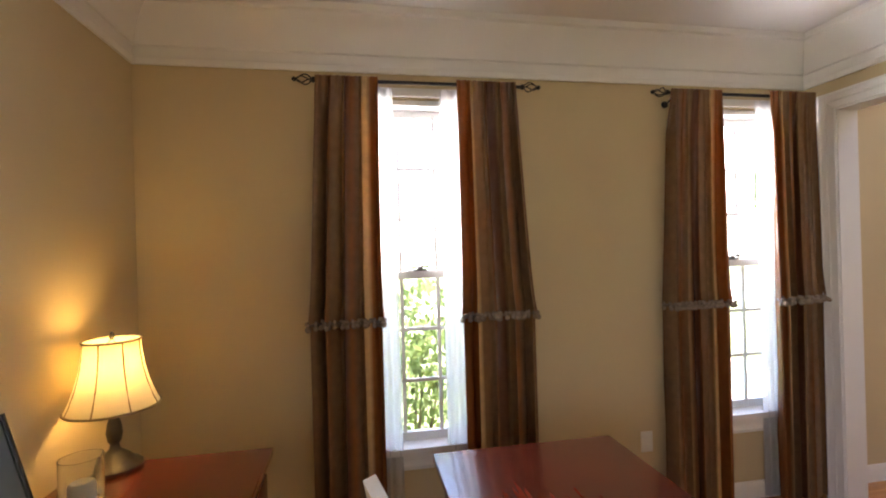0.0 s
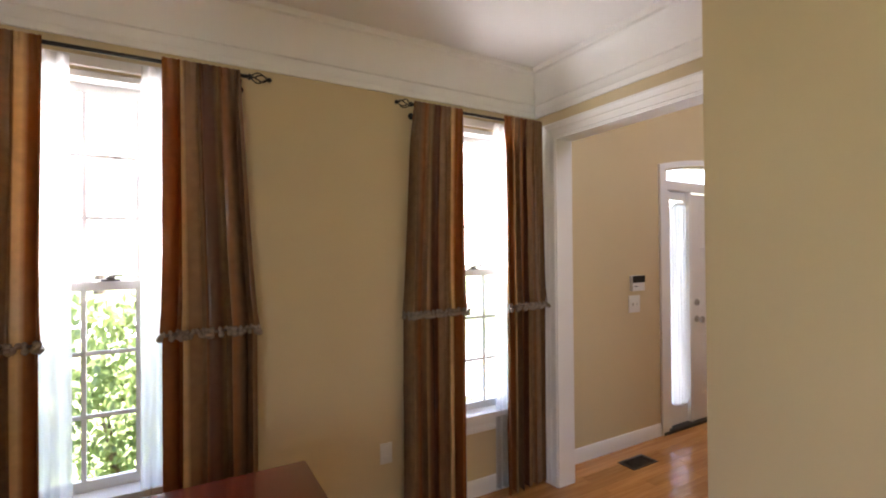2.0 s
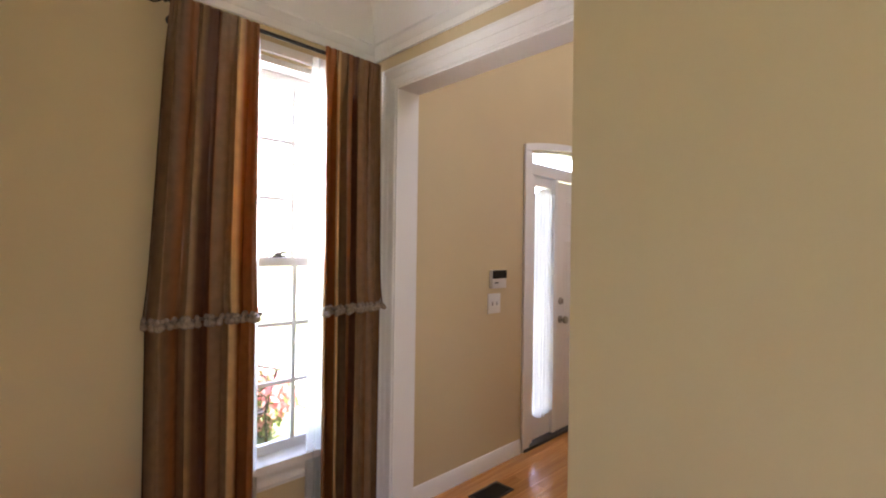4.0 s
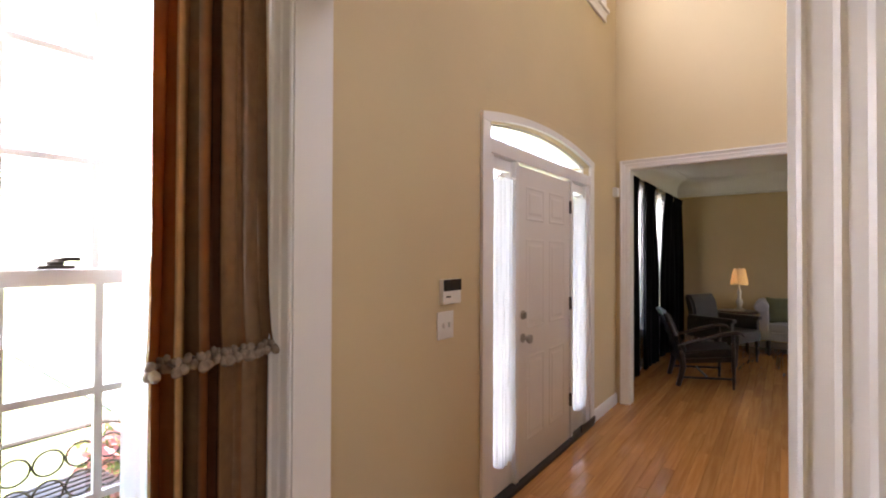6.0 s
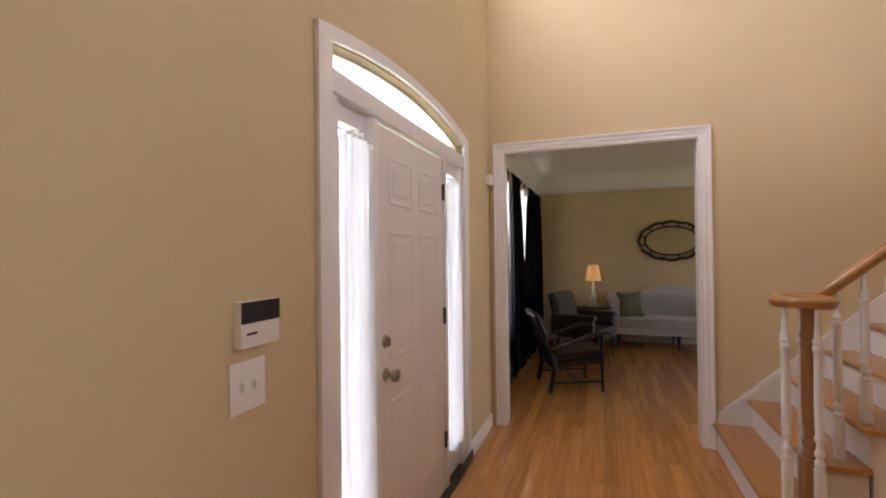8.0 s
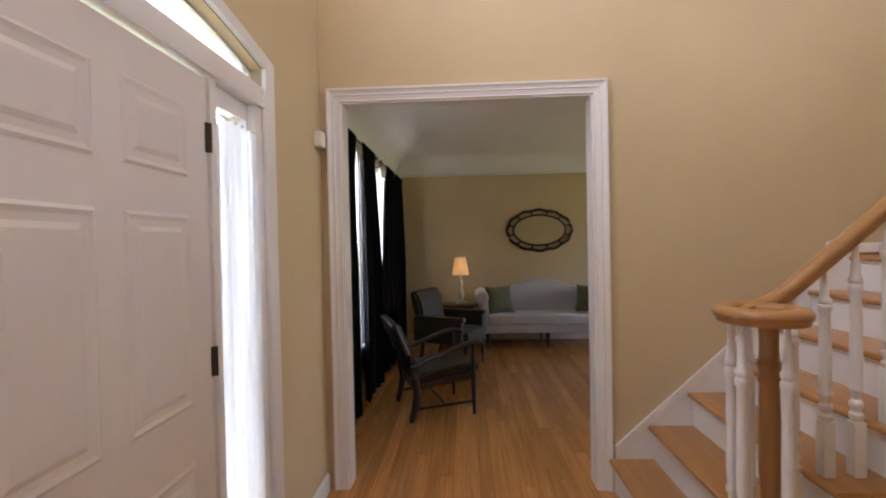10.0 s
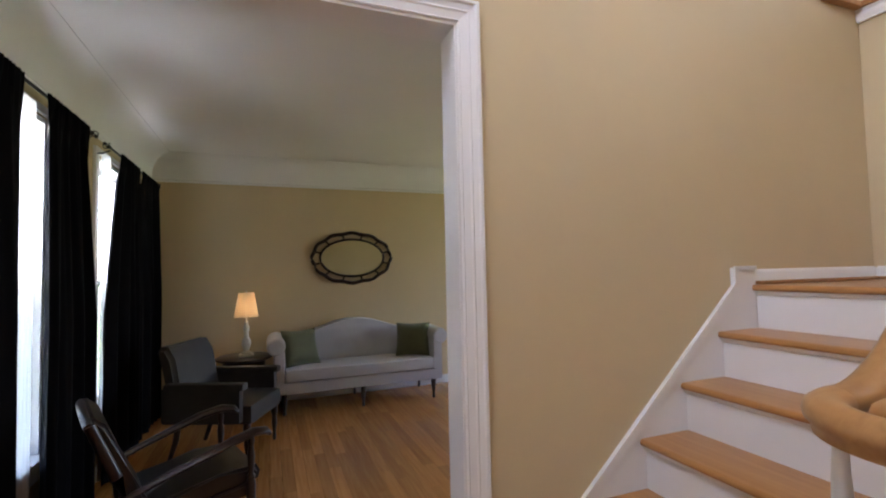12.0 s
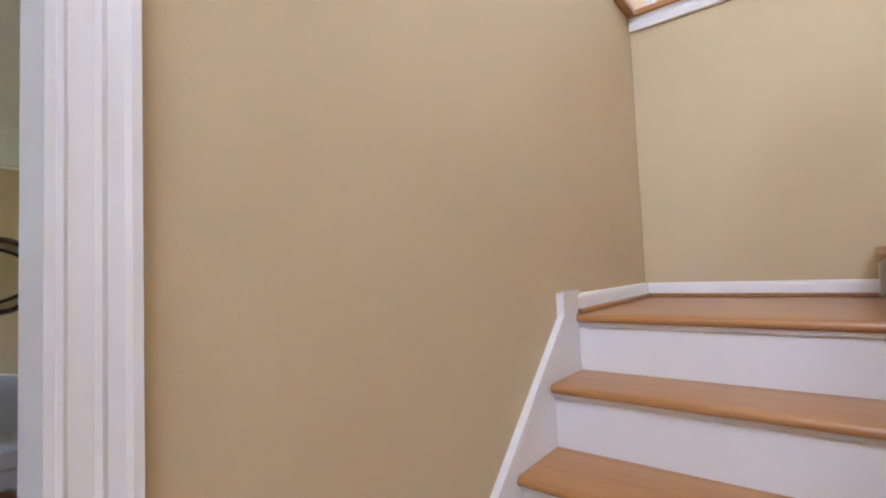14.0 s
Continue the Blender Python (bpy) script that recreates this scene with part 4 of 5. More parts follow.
for k in range(2, 7):
    for o in (0.03, 0.14) if k > 2 else (0.14,):
        y = Y1 - (k - 1) * RUN - o
        zt = RT - 0.03 + 0.08 + (NY + run[-1][1] - y) * tan - 0.03
        baluster(RX, y, k * RISE, zt)
lp = thing("newel_post", pose(RX, yl - 0.06, LAND), "square white landing newel with oak cap", "newel post")
part("post", bx(-0.04, 0.04, -0.04, 0.04, 0, 1.2, bevel=0.004), TRIM, lp)
part("cap", lathe([(0.05, 1.2), (0.055, 1.215), (0.045, 1.23), (0.05, 1.26), (0.03, 1.29)], 16), OAKN, lp, "oak cap")

# upper hall edge: trim, oak nosing and balustrade
struct("trim_hall_edge", prism([(YS, 2.74), (YS + 0.02, 2.74), (YS + 0.026, 2.765), (YS + 0.018, 2.79), (YS + 0.03, 2.805), (YS - 0.12, 2.805), (YS - 0.12, 2.74)], 0, XO + 0.135, XL - 0.003), TRIM, "white trim below the upper hall nosing", "trim")
struct("trim_hall_nosing", bx(XO + 0.135, XL - 0.003, YS - 0.13, YS + 0.045, 2.806, 2.836, bevel=0.008), OAKT, "golden oak nosing of the upper hall", "trim")
struct("trim_hall_return", bx(XL - 0.045, XL - 0.001, YS + 0.047, -0.72, 2.806, 2.836, bevel=0.008), OAKT, "golden oak trim along the stair wall", "trim")
bal0 = None
for i in range(14):
    x = XL - 0.10 - i * 0.115
    if bal0 is None:
        bal0 = baluster(x, YS - 0.04, 2.836, 3.74, "upper hall balusters")
    else:
        copy_thing(bal0, pose(x, YS - 0.04, 2.836))
hr = thing("handrail", pose(XL - 0.9, YS - 0.04, 3.76), "golden oak handrail of the upper hall", "handrail")
part("rail", tube([(-0.9, 0, 0), (0.89, 0, 0)], 0.03, 10), OAKN, hr)
# ---- furniture ----
# ---- office furniture ----
desk = thing("desk", pose(1.515, 1.66, 0), "cherry-stained wooden desk with polished top", "desk")
part("top", bx(-0.365, 0.365, -0.62, 0.62, 0.738, 0.77, bevel=0.007), CHERRY, desk)
part("top_moulding", bx(-0.35, 0.35, -0.605, 0.605, 0.718, 0.7375, bevel=0.006), CHERRY, desk)
part("apron", bx(-0.33, 0.33, -0.585, 0.585, 0.60, 0.7175, bevel=0.003), CHERRY, desk)
for x in (-0.29, 0.29):
    for y in (-0.545, 0.545):
        lg = part("leg", prism([(-0.035, 0.599), (0.035, 0.599), (0.024, 0.0), (-0.024, 0.0)], 1, -0.03, 0.03, bevel=0.004), CHERRY, desk)
        lg.location = (x, y, 0)
cred = thing("credenza", pose(0.19, 1.62, 0), "cherry-stained wooden credenza against the wall", "credenza")
part("top", bx(-0.325, 0.345, -0.85, 0.85, 0.748, 0.78, bevel=0.008), CHERRY, cred)
part("top_moulding", bx(-0.325, 0.33, -0.835, 0.835, 0.728, 0.7475, bevel=0.006), CHERRY, cred)
part("body", bx(-0.325, 0.31, -0.82, 0.82, 0.06, 0.7275, bevel=0.004), CHERRY, cred)
part("plinth", bx(-0.325, 0.29, -0.80, 0.80, 0.0, 0.0595), CHERRY, cred, smooth=False)
for i in range(3):
    y0 = -0.80 + i * 0.537
    dr = part("door", bx(0.311, 0.329, y0, y0 + 0.526, 0.08, 0.70, bevel=0.006), CHERRY, cred)
    part("handle", tube([(0.33, y0 + 0.46, 0.40), (0.352, y0 + 0.46, 0.42), (0.352, y0 + 0.46, 0.50), (0.33, y0 + 0.46, 0.52)], 0.005, 6), BRONZE, dr, "bronze pull handle")

tl = thing("table_lamp", pose(-0.01, 2.42, 0.78), "lit bronze table lamp with cream bell shade", "table lamp")
part("base", lathe([(0.088, 0), (0.090, 0.010), (0.080, 0.020), (0.062, 0.028), (0.050, 0.045), (0.030, 0.060), (0.018, 0.072), (0.014, 0.088), (0.022, 0.10), (0.027, 0.13), (0.022, 0.165), (0.012, 0.19), (0.016, 0.20), (0.016, 0.21), (0.008, 0.22), (0.008, 0.27)], 20), BRONZE, tl, "bronze turned base")
b = bmesh.new()
prof = [(0.148, 0.225), (0.132, 0.26), (0.115, 0.31), (0.100, 0.37), (0.092, 0.43), (0.090, 0.47)]
lathe([(r, z) for r, z in prof] + [(r - 0.003, z) for r, z in reversed(prof)] + [prof[0]], 32, b, cap=False)
sh = part("shade", b, SHADE1, tl, "cream fabric bell shade")
for z, r in ((0.226, 0.149), (0.469, 0.091)):
    part("shade_trim", tube([(r * math.cos(t), r * math.sin(t), z) for t in [2 * math.pi * i / 32 for i in range(32)]], 0.004, 6, closed=True), PIPING, sh)
for i in range(8):
    t = 2 * math.pi * i / 8
    part("shade_rib", tube([((r + 0.001) * math.cos(t), (r + 0.001) * math.sin(t), z) for r, z in prof], 0.0025, 5), PIPING, sh)
part("harp", tube([(0.0, 0, 0.27), (0.035, 0, 0.34), (0.03, 0, 0.44), (0, 0, 0.475), (-0.03, 0, 0.44), (-0.035, 0, 0.34), (0.0, 0, 0.27)], 0.002, 5), BRONZE, tl)
part("finial", lathe([(0.004, 0.47), (0.009, 0.48), (0.008, 0.492), (0.003, 0.50)], 10), BRONZE, tl)
part("bulb", lathe([(0.012, 0.275), (0.024, 0.30), (0.026, 0.32), (0.015, 0.345), (0.004, 0.35)], 12), BULB, tl, "glowing bulb")
def lamp_light(name, at, energy, color, size):
    lo = new(name, bpy.data.lights.new(name, "POINT"))
    lo.data.energy, lo.data.color, lo.data.shadow_soft_size = energy, color, size
    lo.location = at
lamp_light("lamp_light", (-0.01, 2.42, 1.17), 0.5, (1.0, 0.66, 0.18), 0.04)

jar = thing("candle_jar", pose(0.02, 2.16, 0.78), "clear glass jar holding a white candle and pebbles", "candle jar")
part("glass", lathe([(0.0, 0.002), (0.055, 0.002), (0.06, 0.01), (0.06, 0.15), (0.056, 0.15), (0.056, 0.014), (0.0, 0.010)], 24, cap=False), JAR, jar, "clear glass cylinder")
part("candle", lathe([(0.0, 0.02), (0.033, 0.02), (0.036, 0.03), (0.036, 0.07), (0.030, 0.078), (0.0, 0.075)], 16, cap=False), WAX, jar, "white pillar candle")
for i in range(14):
    a = i * 2.4
    r = 0.022 + 0.022 * ((i * 7) % 5) / 5
    pb = lathe([(0.002, -0.006), (0.009, -0.003), (0.010, 0.002), (0.003, 0.006)], 7)
    o = part("pebble", pb, WAX, jar)
    o.location = (r * math.cos(a), r * math.sin(a), 0.018)
pf = thing("picture_frame", pose(0.0, 1.85, 0.78, 0, -15, 0), "thin black picture frame leaning on the credenza", "picture frame")
fb = bx(-0.010, 0.010, -0.16, -0.142, 0.003, 0.36, bevel=0.003)
box(fb, -0.010, 0.010, 0.142, 0.16, 0.003, 0.36, bevel=0.003)
box(fb, -0.010, 0.010, -0.142, 0.142, 0.342, 0.36, bevel=0.003)
box(fb, -0.010, 0.010, -0.142, 0.142, 0.003, 0.021, bevel=0.003)
part("frame", fb, SCREENB, pf, "thin black frame")
part("picture", bx(-0.006, 0.004, -0.142, 0.142, 0.021, 0.342), SCREENF, pf, "grey-blue glazed picture", smooth=False)
part("easel", bx(-0.075, -0.067, -0.03, 0.03, 0.02, 0.2), SCREENB, pf, smooth=False)

wc = thing("desk_chair", pose(1.21, 1.66, 0, 0, 0, -78), "white upholstered desk chair pushed to the desk", "chair")
part("seat", bx(-0.23, 0.23, -0.22, 0.22, 0.42, 0.50, bevel=0.025), PLASTIC, wc)
part("backrest", prism([(-0.20, 0.50), (-0.24, 0.60), (-0.275, 0.86), (-0.29, 0.94), (-0.255, 0.95), (-0.235, 0.86), (-0.205, 0.62), (-0.16, 0.51)], 0, -0.20, 0.20, bevel=0.012), PLASTIC, wc, "white curved backrest")
for x in (-0.19, 0.19):
    for y in (-0.18, 0.18):
        part("leg", tube([(x, y, 0.42), (x * 1.1, y * 1.1, 0.0)], [0.018, 0.012], 8), PLASTIC, wc)

# ---- living room ----
sofa = thing("sofa", pose(11.385, 0.99, 0, 0, 0, -90), "pale grey camelback sofa with rolled arms", "sofa")
# local: x along the sofa, y depth (front negative is west after the turn)
L = 0.95
part("base", bx(-L + 0.08, L - 0.08, -0.29, 0.355, 0.215, 0.335, bevel=0.015), SOFA, sofa)
part("seat_cushion", bx(-L + 0.15, L - 0.15, -0.315, 0.20, 0.340, 0.465, bevel=0.035), SOFA, sofa)
bp = [(-L + 0.10, 0.40)]
for i in range(25):
    q = -1 + 2 * i / 24
    bp.append((q * (L - 0.10), 0.72 + 0.19 * (0.5 + 0.5 * math.cos(math.pi * q)) + 0.04 * abs(q) ** 6))
bp.append((L - 0.10, 0.40))
part("backrest", prism(bp, 1, 0.17, 0.36, bevel=0.03), SOFA, sofa, "camelback curved backrest")
for s in (-1, 1):
    xa = s * (L - 0.09)
    b = bx(min(xa - 0.05, xa + 0.05), max(xa - 0.05, xa + 0.05), -0.285, 0.34, 0.215, 0.70, bevel=0.02)
    lathe([(0.0, -0.295), (0.07, -0.295), (0.088, -0.28), (0.092, -0.255), (0.095, 0.30), (0.085, 0.345), (0.0, 0.35)], 20, b, pose(xa + s * 0.03, 0, 0.70, -90, 0, 0), cap=False)
    part("arm", b, SOFA, sofa, "rolled upholstered arm")
for x in (-L + 0.14, 0.0, L - 0.14):
    for y in (-0.25, 0.30):
        part("leg", lathe([(0.014, 0), (0.018, 0.02), (0.014, 0.05), (0.026, 0.14), (0.030, 0.217)], 10, None, pose(x, y, 0)), DARKW, sofa, "dark turned wooden leg")

def pillow(x, y, z, rz, tilt):
    p = thing("throw_pillow", pose(x, y, z, 0, tilt, rz), "olive green square pillow leaning on the sofa", "pillow", "sofa pillows")
    b = bmesh.new()
    n = 12
    g = {}
    for s in (-1, 1):
        for i in range(n + 1):
            for j in range(n + 1):
                u, v = 2 * i / n - 1, 2 * j / n - 1
                t = 0.065 * ((1 - u ** 4) * (1 - v ** 4)) ** 0.6
                pin = 1 - 0.08 * (1 - u * u) * v * v, 1 - 0.08 * (1 - v * v) * u * u
                g[s, i, j] = b.verts.new((s * t, u * 0.20 * pin[1], 0.20 + v * 0.20 * pin[0]))
    for s in (-1, 1):
        for i in range(n):
            for j in range(n):
                b.faces.new((g[s, i, j], g[s, i + 1, j], g[s, i + 1, j + 1], g[s, i, j + 1]))
    bmesh.ops.remove_doubles(b, verts=b.verts, dist=0.0004)
    part("cushion", b, GREEN, p)

pillow(11.29, 1.60, 0.462, 22, 20)
pillow(11.29, 0.38, 0.462, -22, 20)

mir = thing("wall_mirror", pose(XE, 0.99, 1.63), "oval wall mirror in a dark bamboo-style frame", "mirror")
def oval(ry, rz, x, wob=0.0):
    return [(x, (ry + wob * math.cos(12 * t)) * math.cos(t), (rz + wob * math.cos(12 * t)) * math.sin(t)) for t in [2 * math.pi * i / 72 for i in range(72)]]
part("outer_frame", tube(oval(0.475, 0.30, -0.025, 0.008), 0.021, 8, closed=True), DARKW, mir, "dark bamboo-style outer ring")
part("inner_frame", tube(oval(0.385, 0.225, -0.025), 0.014, 8, closed=True), DARKW, mir, "dark inner ring")
for i in range(12):
    t = 2 * math.pi * (i + 0.5) / 12
    part("spacer", tube([(-0.025, 0.385 * math.cos(t), 0.225 * math.sin(t)), (-0.025, 0.47 * math.cos(t), 0.295 * math.sin(t))], 0.012, 7), DARKW, mir)
part("glass", prism([(y, z) for _, y, z in oval(0.383, 0.223, 0)], 0, -0.022, -0.004), MIRROR, mir, "oval mirror glass", smooth=False)

tb = thing("side_table", pose(11.33, 2.19, 0), "round dark wooden side table with a shelf", "side table")
part("top", lathe([(0.0, 0.575), (0.26, 0.575), (0.275, 0.585), (0.275, 0.60), (0.262, 0.608), (0.0, 0.608)], 36, cap=False), DARKW, tb)
part("apron", lathe([(0.20, 0.46), (0.205, 0.465), (0.205, 0.574), (0.20, 0.575)], 28), DARKW, tb)
part("shelf", lathe([(0.17, 0.18), (0.175, 0.19), (0.17, 0.20)], 28), DARKW, tb)
for i in range(4):
    a = math.pi / 4 + i * math.pi / 2
    part("leg", lathe([(0.012, 0), (0.018, 0.03), (0.014, 0.10), (0.020, 0.18), (0.015, 0.28), (0.022, 0.40), (0.022, 0.46)], 10, None, pose(0.17 * math.cos(a), 0.17 * math.sin(a), 0)), DARKW, tb)

t2 = thing("table_lamp", pose(11.33, 2.17, 0.608), "lit table lamp with white baluster base and pleated shade", "table lamp")
part("base", bx(-0.07, 0.07, -0.07, 0.07, 0, 0.022, bevel=0.006), CERAMIC, t2)
part("stem", lathe([(0.045, 0.022), (0.05, 0.035), (0.028, 0.055), (0.035, 0.085), (0.046, 0.12), (0.042, 0.16), (0.020, 0.20), (0.024, 0.215), (0.018, 0.23), (0.030, 0.27), (0.030, 0.30), (0.014, 0.33), (0.020, 0.345), (0.010, 0.36), (0.010, 0.42)], 18), CERAMIC, t2, "white distressed baluster stem")
b = bmesh.new()
n = 72
rings = []
for r, z in ((0.116, 0.405), (0.074, 0.655), (0.071, 0.655), (0.113, 0.405)):
    rings.append([b.verts.new(((r + 0.003 * (i % 2)) * math.cos(2 * math.pi * i / n), (r + 0.003 * (i % 2)) * math.sin(2 * math.pi * i / n), z)) for i in range(n)])
for p, q in zip(rings, rings[1:] + rings[:1]):
    for i in range(n):
        b.faces.new((p[i], p[(i + 1) % n], q[(i + 1) % n], q[i]))
part("shade", b, SHADE2, t2, "pleated tan fabric shade", smooth=False)
part("finial", lathe([(0.003, 0.64), (0.008, 0.66), (0.007, 0.672), (0.002, 0.68)], 10), CERAMIC, t2)
part("bulb", lathe([(0.012, 0.425), (0.024, 0.45), (0.026, 0.47), (0.015, 0.495), (0.004, 0.50)], 12), BULB, t2, "glowing bulb")
lamp_light("lamp_light", (11.33, 2.17, 1.13), 0.08, (1.0, 0.78, 0.5), 0.04)

def armchair_open(m):
    """Dark wooden open armchair with leather seat and raked back. Local: front is -y."""
    c = thing("armchair", m, "dark wooden open armchair with black leather seat", "armchair")
    part("seat", prism([(-0.30, 0.36), (-0.31, 0.40), (-0.29, 0.435), (-0.10, 0.43), (0.25, 0.375), (0.26, 0.30)], 0, -0.255, 0.255, bevel=0.022), LEATHER, c, "sloping black leather seat cushion")
    part("seat_frame", prism([(-0.28, 0.30), (-0.28, 0.358), (0.27, 0.298), (0.27, 0.245)], 0, -0.262, 0.262, bevel=0.008), DARKW, c)
    bk = prism([(0.20, 0.33), (0.265, 0.33), (0.33, 0.52), (0.41, 0.74), (0.45, 0.79), (0.445, 0.82), (0.41, 0.83), (0.365, 0.79), (0.275, 0.56), (0.20, 0.40)], 0, -0.24, 0.24, bevel=0.018)
    part("backrest", bk, LEATHER, c, "raked black leather backrest with rolled top")
    part("top_rail", tube([(-0.28, 0.432, 0.80), (-0.12, 0.442, 0.825), (0.12, 0.442, 0.825), (0.28, 0.432, 0.80)], 0.020, 10), DARKW, c)
    for s in (-1, 1):
        x = s * 0.275
        part("back_leg", tube([(x, 0.30, 0.0), (x, 0.275, 0.10), (x, 0.25, 0.22), (x, 0.265, 0.36), (x, 0.33, 0.56), (x, 0.43, 0.81)], [0.026, 0.028, 0.033, 0.032, 0.026, 0.022], 10), DARKW, c)
        part("front_leg", lathe([(0.011, 0.0), (0.016, 0.02), (0.013, 0.05), (0.018, 0.09), (0.018, 0.12), (0.014, 0.14), (0.020, 0.20), (0.023, 0.26), (0.024, 0.36), (0.018, 0.38), (0.022, 0.395), (0.014, 0.41), (0.018, 0.46), (0.020, 0.50), (0.013, 0.55), (0.018, 0.57), (0.016, 0.605)], 12, None, pose(x, -0.25, 0)), DARKW, c, "turned dark wooden leg")
        part("arm", tube([(x, 0.30, 0.455), (x * 1.04, 0.18, 0.50), (x * 1.09, 0.0, 0.558), (x * 1.10, -0.15, 0.605), (x * 1.06, -0.26, 0.625), (x * 1.0, -0.325, 0.615), (x * 0.97, -0.35, 0.59)], [0.022, 0.027, 0.032, 0.036, 0.038, 0.034, 0.020], 10, flat=0.6), DARKW, c, "curved wooden arm sloping to the back")
        part("side_stretcher", tube([(x, -0.265, 0.115), (x, 0.30, 0.10)], 0.012, 8), DARKW, c)
    part("cross_stretcher", tube([(-0.27, 0.0, 0.108), (0.27, 0.0, 0.108)], 0.011, 8), DARKW, c)
    return c

armchair_open(pose(8.92, 2.375, 0, 0, 0, 20))

def armchair_padded(m):
    c = thing("armchair", m, "charcoal upholstered armchair with padded arms", "armchair")
    part("seat", bx(-0.29, 0.29, -0.31, 0.26, 0.30, 0.45, bevel=0.04), GREYF, c, "padded seat cushion")
    part("backrest", prism([(0.22, 0.36), (0.32, 0.36), (0.44, 0.86), (0.42, 0.90), (0.36, 0.90), (0.30, 0.80)], 0, -0.30, 0.30, bevel=0.03), GREYF, c, "raked padded backrest")
    for s in (-1, 1):
        x = s * 0.325
        part("arm", bx(x - 0.035, x + 0.035, -0.25, 0.36, 0.33, 0.60, bevel=0.025), GREYF, c, "padded arm")
        part("arm_pad", bx(x - 0.045, x + 0.045, -0.28, 0.34, 0.575, 0.63, bevel=0.022), GREYF, c)
        part("front_leg", lathe([(0.012, 0), (0.017, 0.03), (0.012, 0.06), (0.024, 0.15), (0.017, 0.20), (0.028, 0.24), (0.028, 0.31)], 10, None, pose(s * 0.26, -0.26, 0)), DARKW, c, "dark turned leg")
        part("back_leg", tube([(s * 0.26, 0.36, 0), (s * 0.26, 0.30, 0.18), (s * 0.26, 0.27, 0.38)], [0.016, 0.022, 0.024], 8), DARKW, c, "dark wooden leg")
    return c

armchair_padded(pose(10.33, 2.25, 0, 0, 0, -23))

# ---- outside ----
def leaves(n, fn, size, seed):
    rnd = random.Random(seed)
    vs, fs = [], []
    for _ in range(n):
        p = Vector(fn(rnd))
        q = Euler((rnd.uniform(0, 6.3), rnd.uniform(0, 6.3), rnd.uniform(0, 6.3))).to_matrix()
        s = size * rnd.uniform(0.6, 1.3)
        k = len(vs)
        for v in ((-0.5, 0, 0), (0, -0.28, 0.05), (0.5, 0, 0), (0, 0.28, 0.05)):
            vs.append(tuple(p + q @ (Vector(v) * s)))
        fs.append((k, k + 1, k + 2, k + 3))
    me = bpy.data.meshes.new("crown")
    me.from_pydata(vs, [], fs)
    return me


def clump(rnd, c, r):
    while True:
        v = Vector((rnd.uniform(-1, 1), rnd.uniform(-1, 1), rnd.uniform(-1, 1)))
        if v.length < 1:
            break
    f = 0.75 + 0.35 * noise.noise(v * 2.3 + Vector(c))
    return (c[0] + v.x * r[0] * f, c[1] + v.y * r[1] * f, c[2] + v.z * r[2] * f)


def shrub(x, y, r, seed, name="shrub", flower=False, label="leafy green shrub growing outside the window"):
    t = thing(name, pose(x, y, -0.45), label, "shrub", "garden shrubs")
    for i in range(5):
        a = i * 1.26
        part("stem", tube([(0.05 * math.cos(a), 0.05 * math.sin(a), 0), (0.3 * r[0] * math.cos(a), 0.3 * r[1] * math.sin(a), r[2])], [0.02, 0.008], 6), BARK, t)
    me = leaves(700 if flower else 2600, lambda q: clump(q, (0, 0, r[2] * 1.05), r), 0.075, seed)
    me.materials.append(LEAF)
    new("crown", me).parent = t
    if flower:
        me = leaves(700, lambda q: clump(q, (0, 0, r[2] * 1.12), tuple(1.06 * v for v in r)), 0.10, seed + 5)
        me.materials.append(PINK)
        new("blossoms", me).parent = t


shrub(1.25, 4.15, (0.8, 0.55, 1.0), 1)
shrub(2.5, 4.35, (0.6, 0.5, 0.55), 2)
shrub(4.2, 5.6, (0.4, 0.4, 0.36), 3, "flowering_shrub", True, "shrub with pink blossoms in the front garden")
shrub(9.0, 4.6, (0.7, 0.5, 0.6), 4)

def tree(x, y, h, seed):
    t = thing("tree", pose(x, y, -0.45), "tall leafy tree beyond the lawn", "tree", "far trees")
    rnd = random.Random(seed)
    part("trunk", tube([(0, 0, 0), (0.1, 0.05, h * 0.25), (0.0, 0.1, h * 0.55), (0.1, 0, h * 0.8)], [0.28, 0.22, 0.13, 0.05], 9), BARK, t)
    cs = []
    for i in range(9):
        a = rnd.uniform(0, 6.28)
        z = h * rnd.uniform(0.4, 0.9)
        rr = h * rnd.uniform(0.12, 0.26)
        e = (rr * math.cos(a), rr * math.sin(a), z)
        part("limb", tube([(0, 0.05, z * 0.75), (e[0] * 0.5, e[1] * 0.5, z * 0.9), e], [0.08, 0.05, 0.02], 6), BARK, t)
        cs.append(e)
    me = leaves(2600, lambda q: clump(q, cs[q.randrange(9)], (h * 0.16, h * 0.16, h * 0.12)), 0.34, seed)
    me.materials.append(LEAF2)
    new("crown", me).parent = t


for x, y, h, s in ((-9, 24, 10, 11), (-2, 30, 12, 12), (22, 26, 10, 15), (32, 30, 11, 16)):
    tree(x, y, h, s)
struct("road", bx(-80, 80, 14, 19, -0.449, -0.44), PAVE, "pale concrete street beyond the lawn", "road")
struct("pavement", bx(4.9, 7.0, 3.14, 14, -0.449, -0.42), PAVE, "pale concrete front walk", "path")
bn = thing("garden_bench", pose(3.4, 4.95, -0.45, 0, 0, 185), "ornate dark iron garden bench on the lawn", "bench")
b = tube([(-0.55, 0, 0.45), (-0.6, 0.1, 0.85), (-0.4, 0.12, 0.92), (0.4, 0.12, 0.92), (0.6, 0.1, 0.85), (0.55, 0, 0.45)], 0.014, 6)
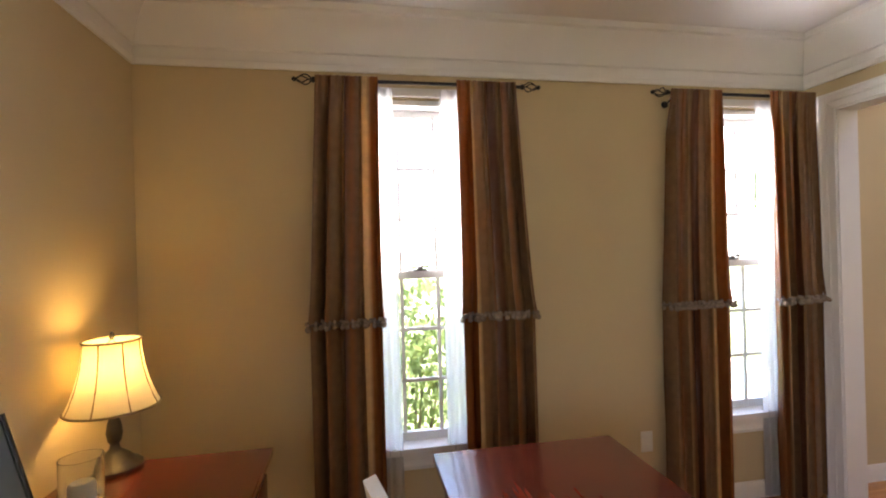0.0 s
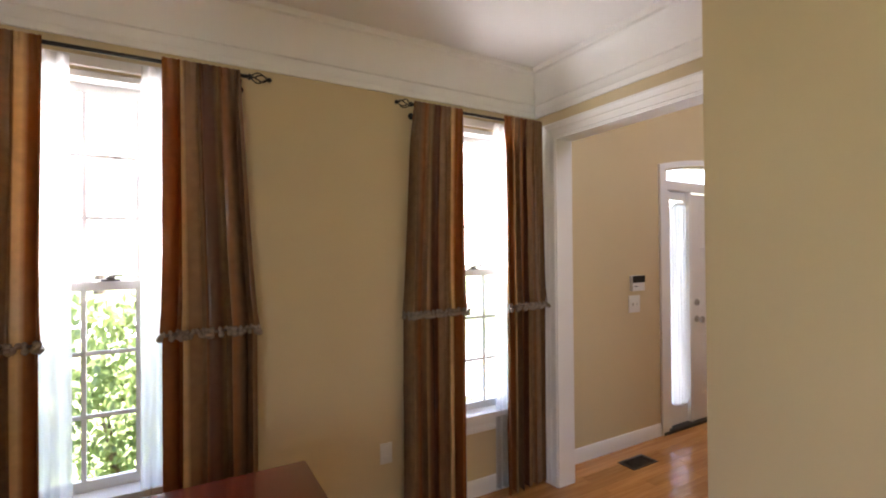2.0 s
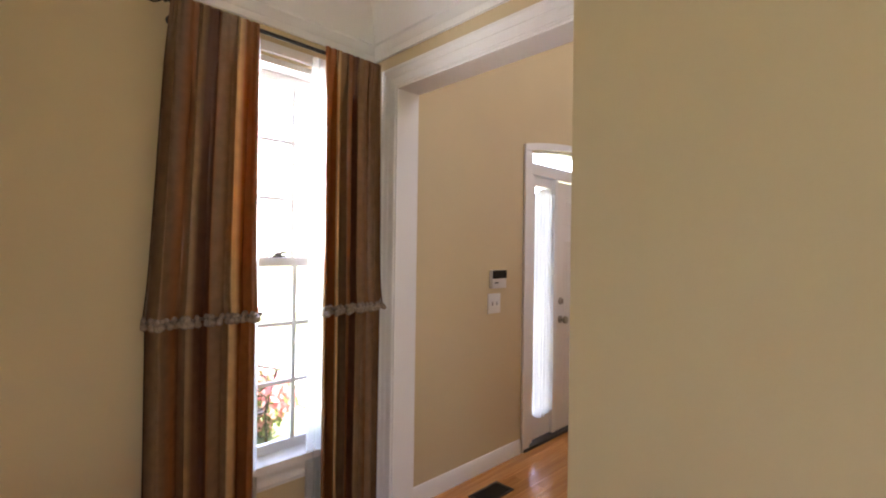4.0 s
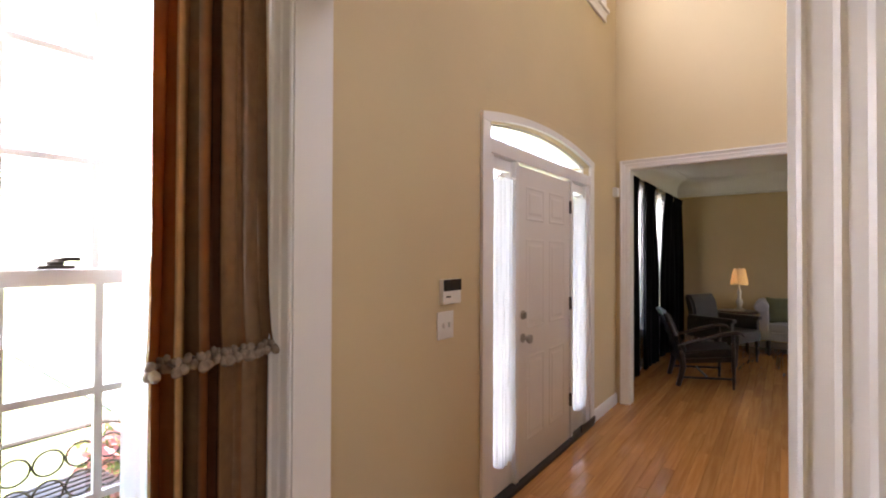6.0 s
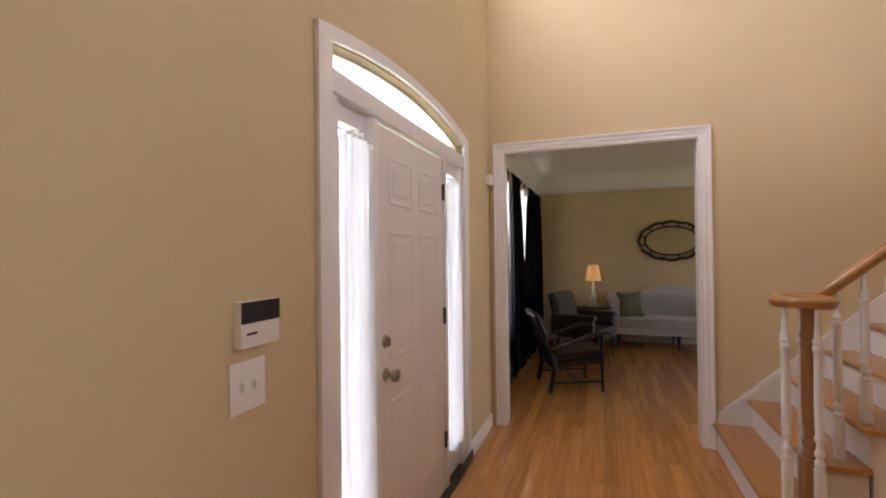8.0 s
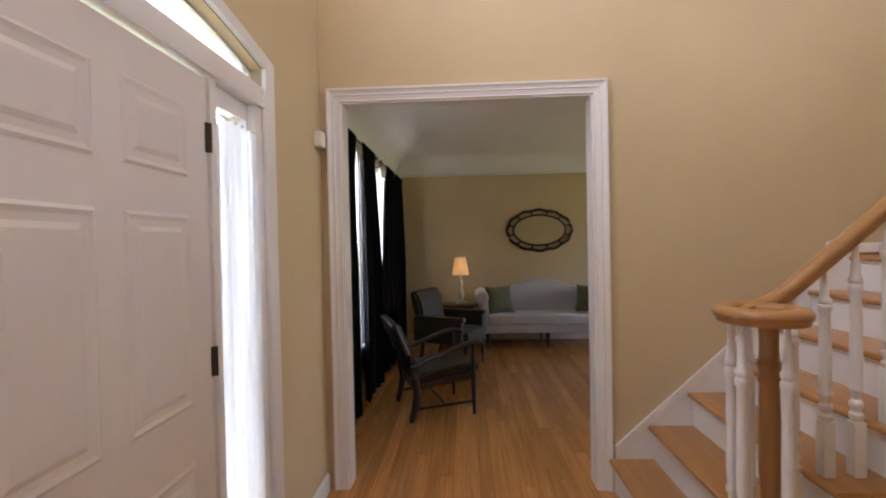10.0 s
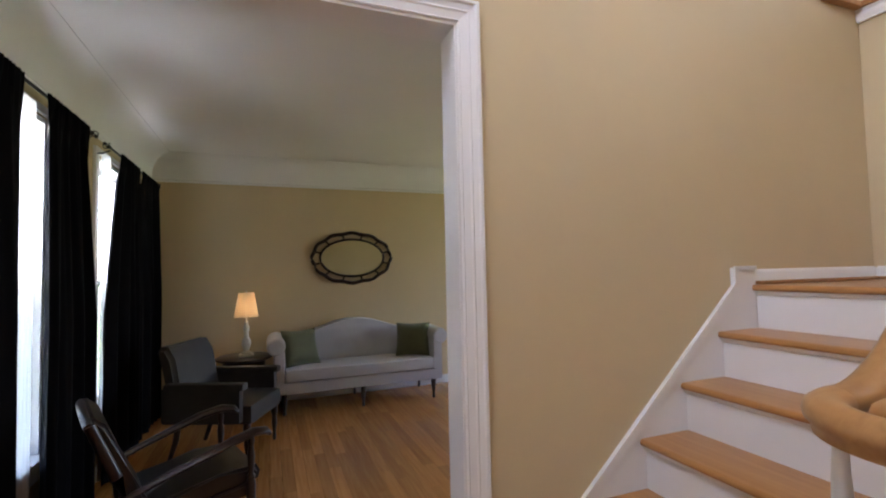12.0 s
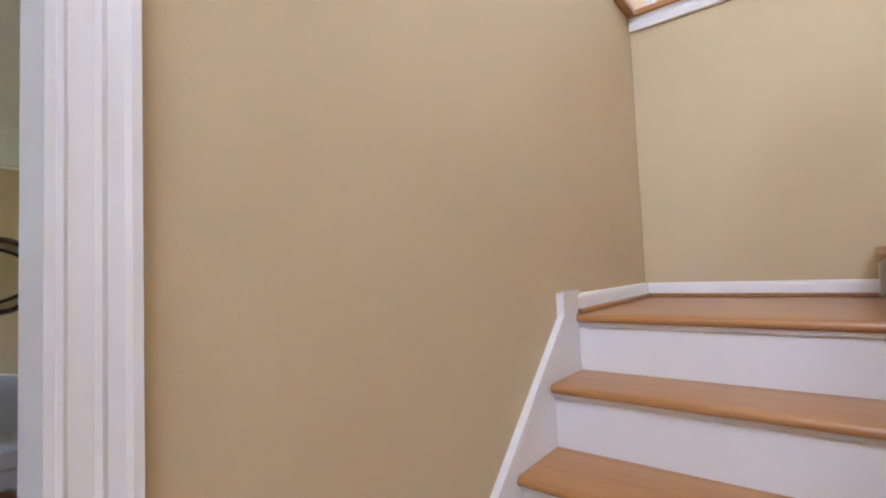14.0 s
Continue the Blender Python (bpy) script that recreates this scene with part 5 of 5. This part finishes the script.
part("back_frame", b, IRON, bn)
for i in range(7):
    for j in range(2):
        cx, cz, r = -0.45 + i * 0.15, 0.58 + j * 0.17, 0.07
        part("scroll", tube([(cx + r * math.cos(t), 0.07, cz + r * math.sin(t)) for t in [2 * math.pi * k / 16 for k in range(16)]], 0.007, 5, closed=True), IRON, bn)
for j in range(6):
    part("seat_slat", bx(-0.58, 0.58, -0.42 + j * 0.07, -0.375 + j * 0.07, 0.43, 0.45, bevel=0.004), IRON, bn)
for x in (-0.55, 0.55):
    part("leg", tube([(x, -0.38, 0), (x, -0.36, 0.43)], 0.014, 6), IRON, bn)
    part("leg", tube([(x, 0.05, 0), (x, 0.0, 0.45)], 0.014, 6), IRON, bn)

# ---- floor planks, last ----
PW = 0.0825
rnd = random.Random(5)
floor_ob = bpy.data.objects["floor"]
shapes = {}

def plank_mesh(ln, wd):
    key = (round(ln, 2), round(wd, 4))
    if key not in shapes:
        b = bmesh.new()
        c = 0.0007
        z = [(-0.028, 0), (-0.0015, 0), (0.0, c)]
        rings = [[b.verts.new(p) for p in ((e, e, h), (ln - e, e, h), (ln - e, wd - e, h), (e, wd - e, h))] for h, e in z]
        for p, q in zip(rings, rings[1:]):
            for i in range(4):
                b.faces.new((p[i], p[(i + 1) % 4], q[(i + 1) % 4], q[i]))
        b.faces.new(rings[-1])
        me = bpy.data.meshes.new("plank")
        b.to_mesh(me)
        b.free()
        me.materials.append(OAK)
        shapes[key] = me
    return shapes[key]

rest_v, rest_f = [], []
count = 0
y = -3.0
while y < YL - 0.01:
    wd = PW - 0.0003
    x = XW + 0.002 - rnd.uniform(0.1, 0.9)
    while x < XE - 0.01:
        ln = rnd.choice((0.8, 1.0, 1.2, 1.4, 1.6))
        a, e = max(x, XW + 0.002), min(x + ln, XE - 0.002)
        x += ln
        if e - a < 0.03:
            continue
        yt = min(y + wd, YL - 0.003)
        near = y > 0.95 and a > 3.3 and e < 11.7 and count < 300
        if near:
            o = new("plank", plank_mesh(e - a - 0.0003, yt - y))
            o.location = (a, y, 0)
            o.parent = floor_ob
            count += 1
        else:
            k = len(rest_v)
            c = 0.0007
            q = e - 0.0003
            for h, s in ((-0.028, 0), (-0.0015, 0), (0.0, c)):
                rest_v += [(a + s, y + s, h), (q - s, y + s, h), (q - s, yt - s, h), (a + s, yt - s, h)]
            for r in range(2):
                for i in range(4):
                    rest_f.append((k + 4 * r + i, k + 4 * r + (i + 1) % 4, k + 4 * r + 4 + (i + 1) % 4, k + 4 * r + 4 + i))
            rest_f.append((k + 8, k + 9, k + 10, k + 11))
    y += PW
me = bpy.data.meshes.new("planks")
me.from_pydata(rest_v, [], rest_f)
me.materials.append(OAKS)
o = new("planks", me)
o.parent = floor_ob
o["kind"] = "stuff"
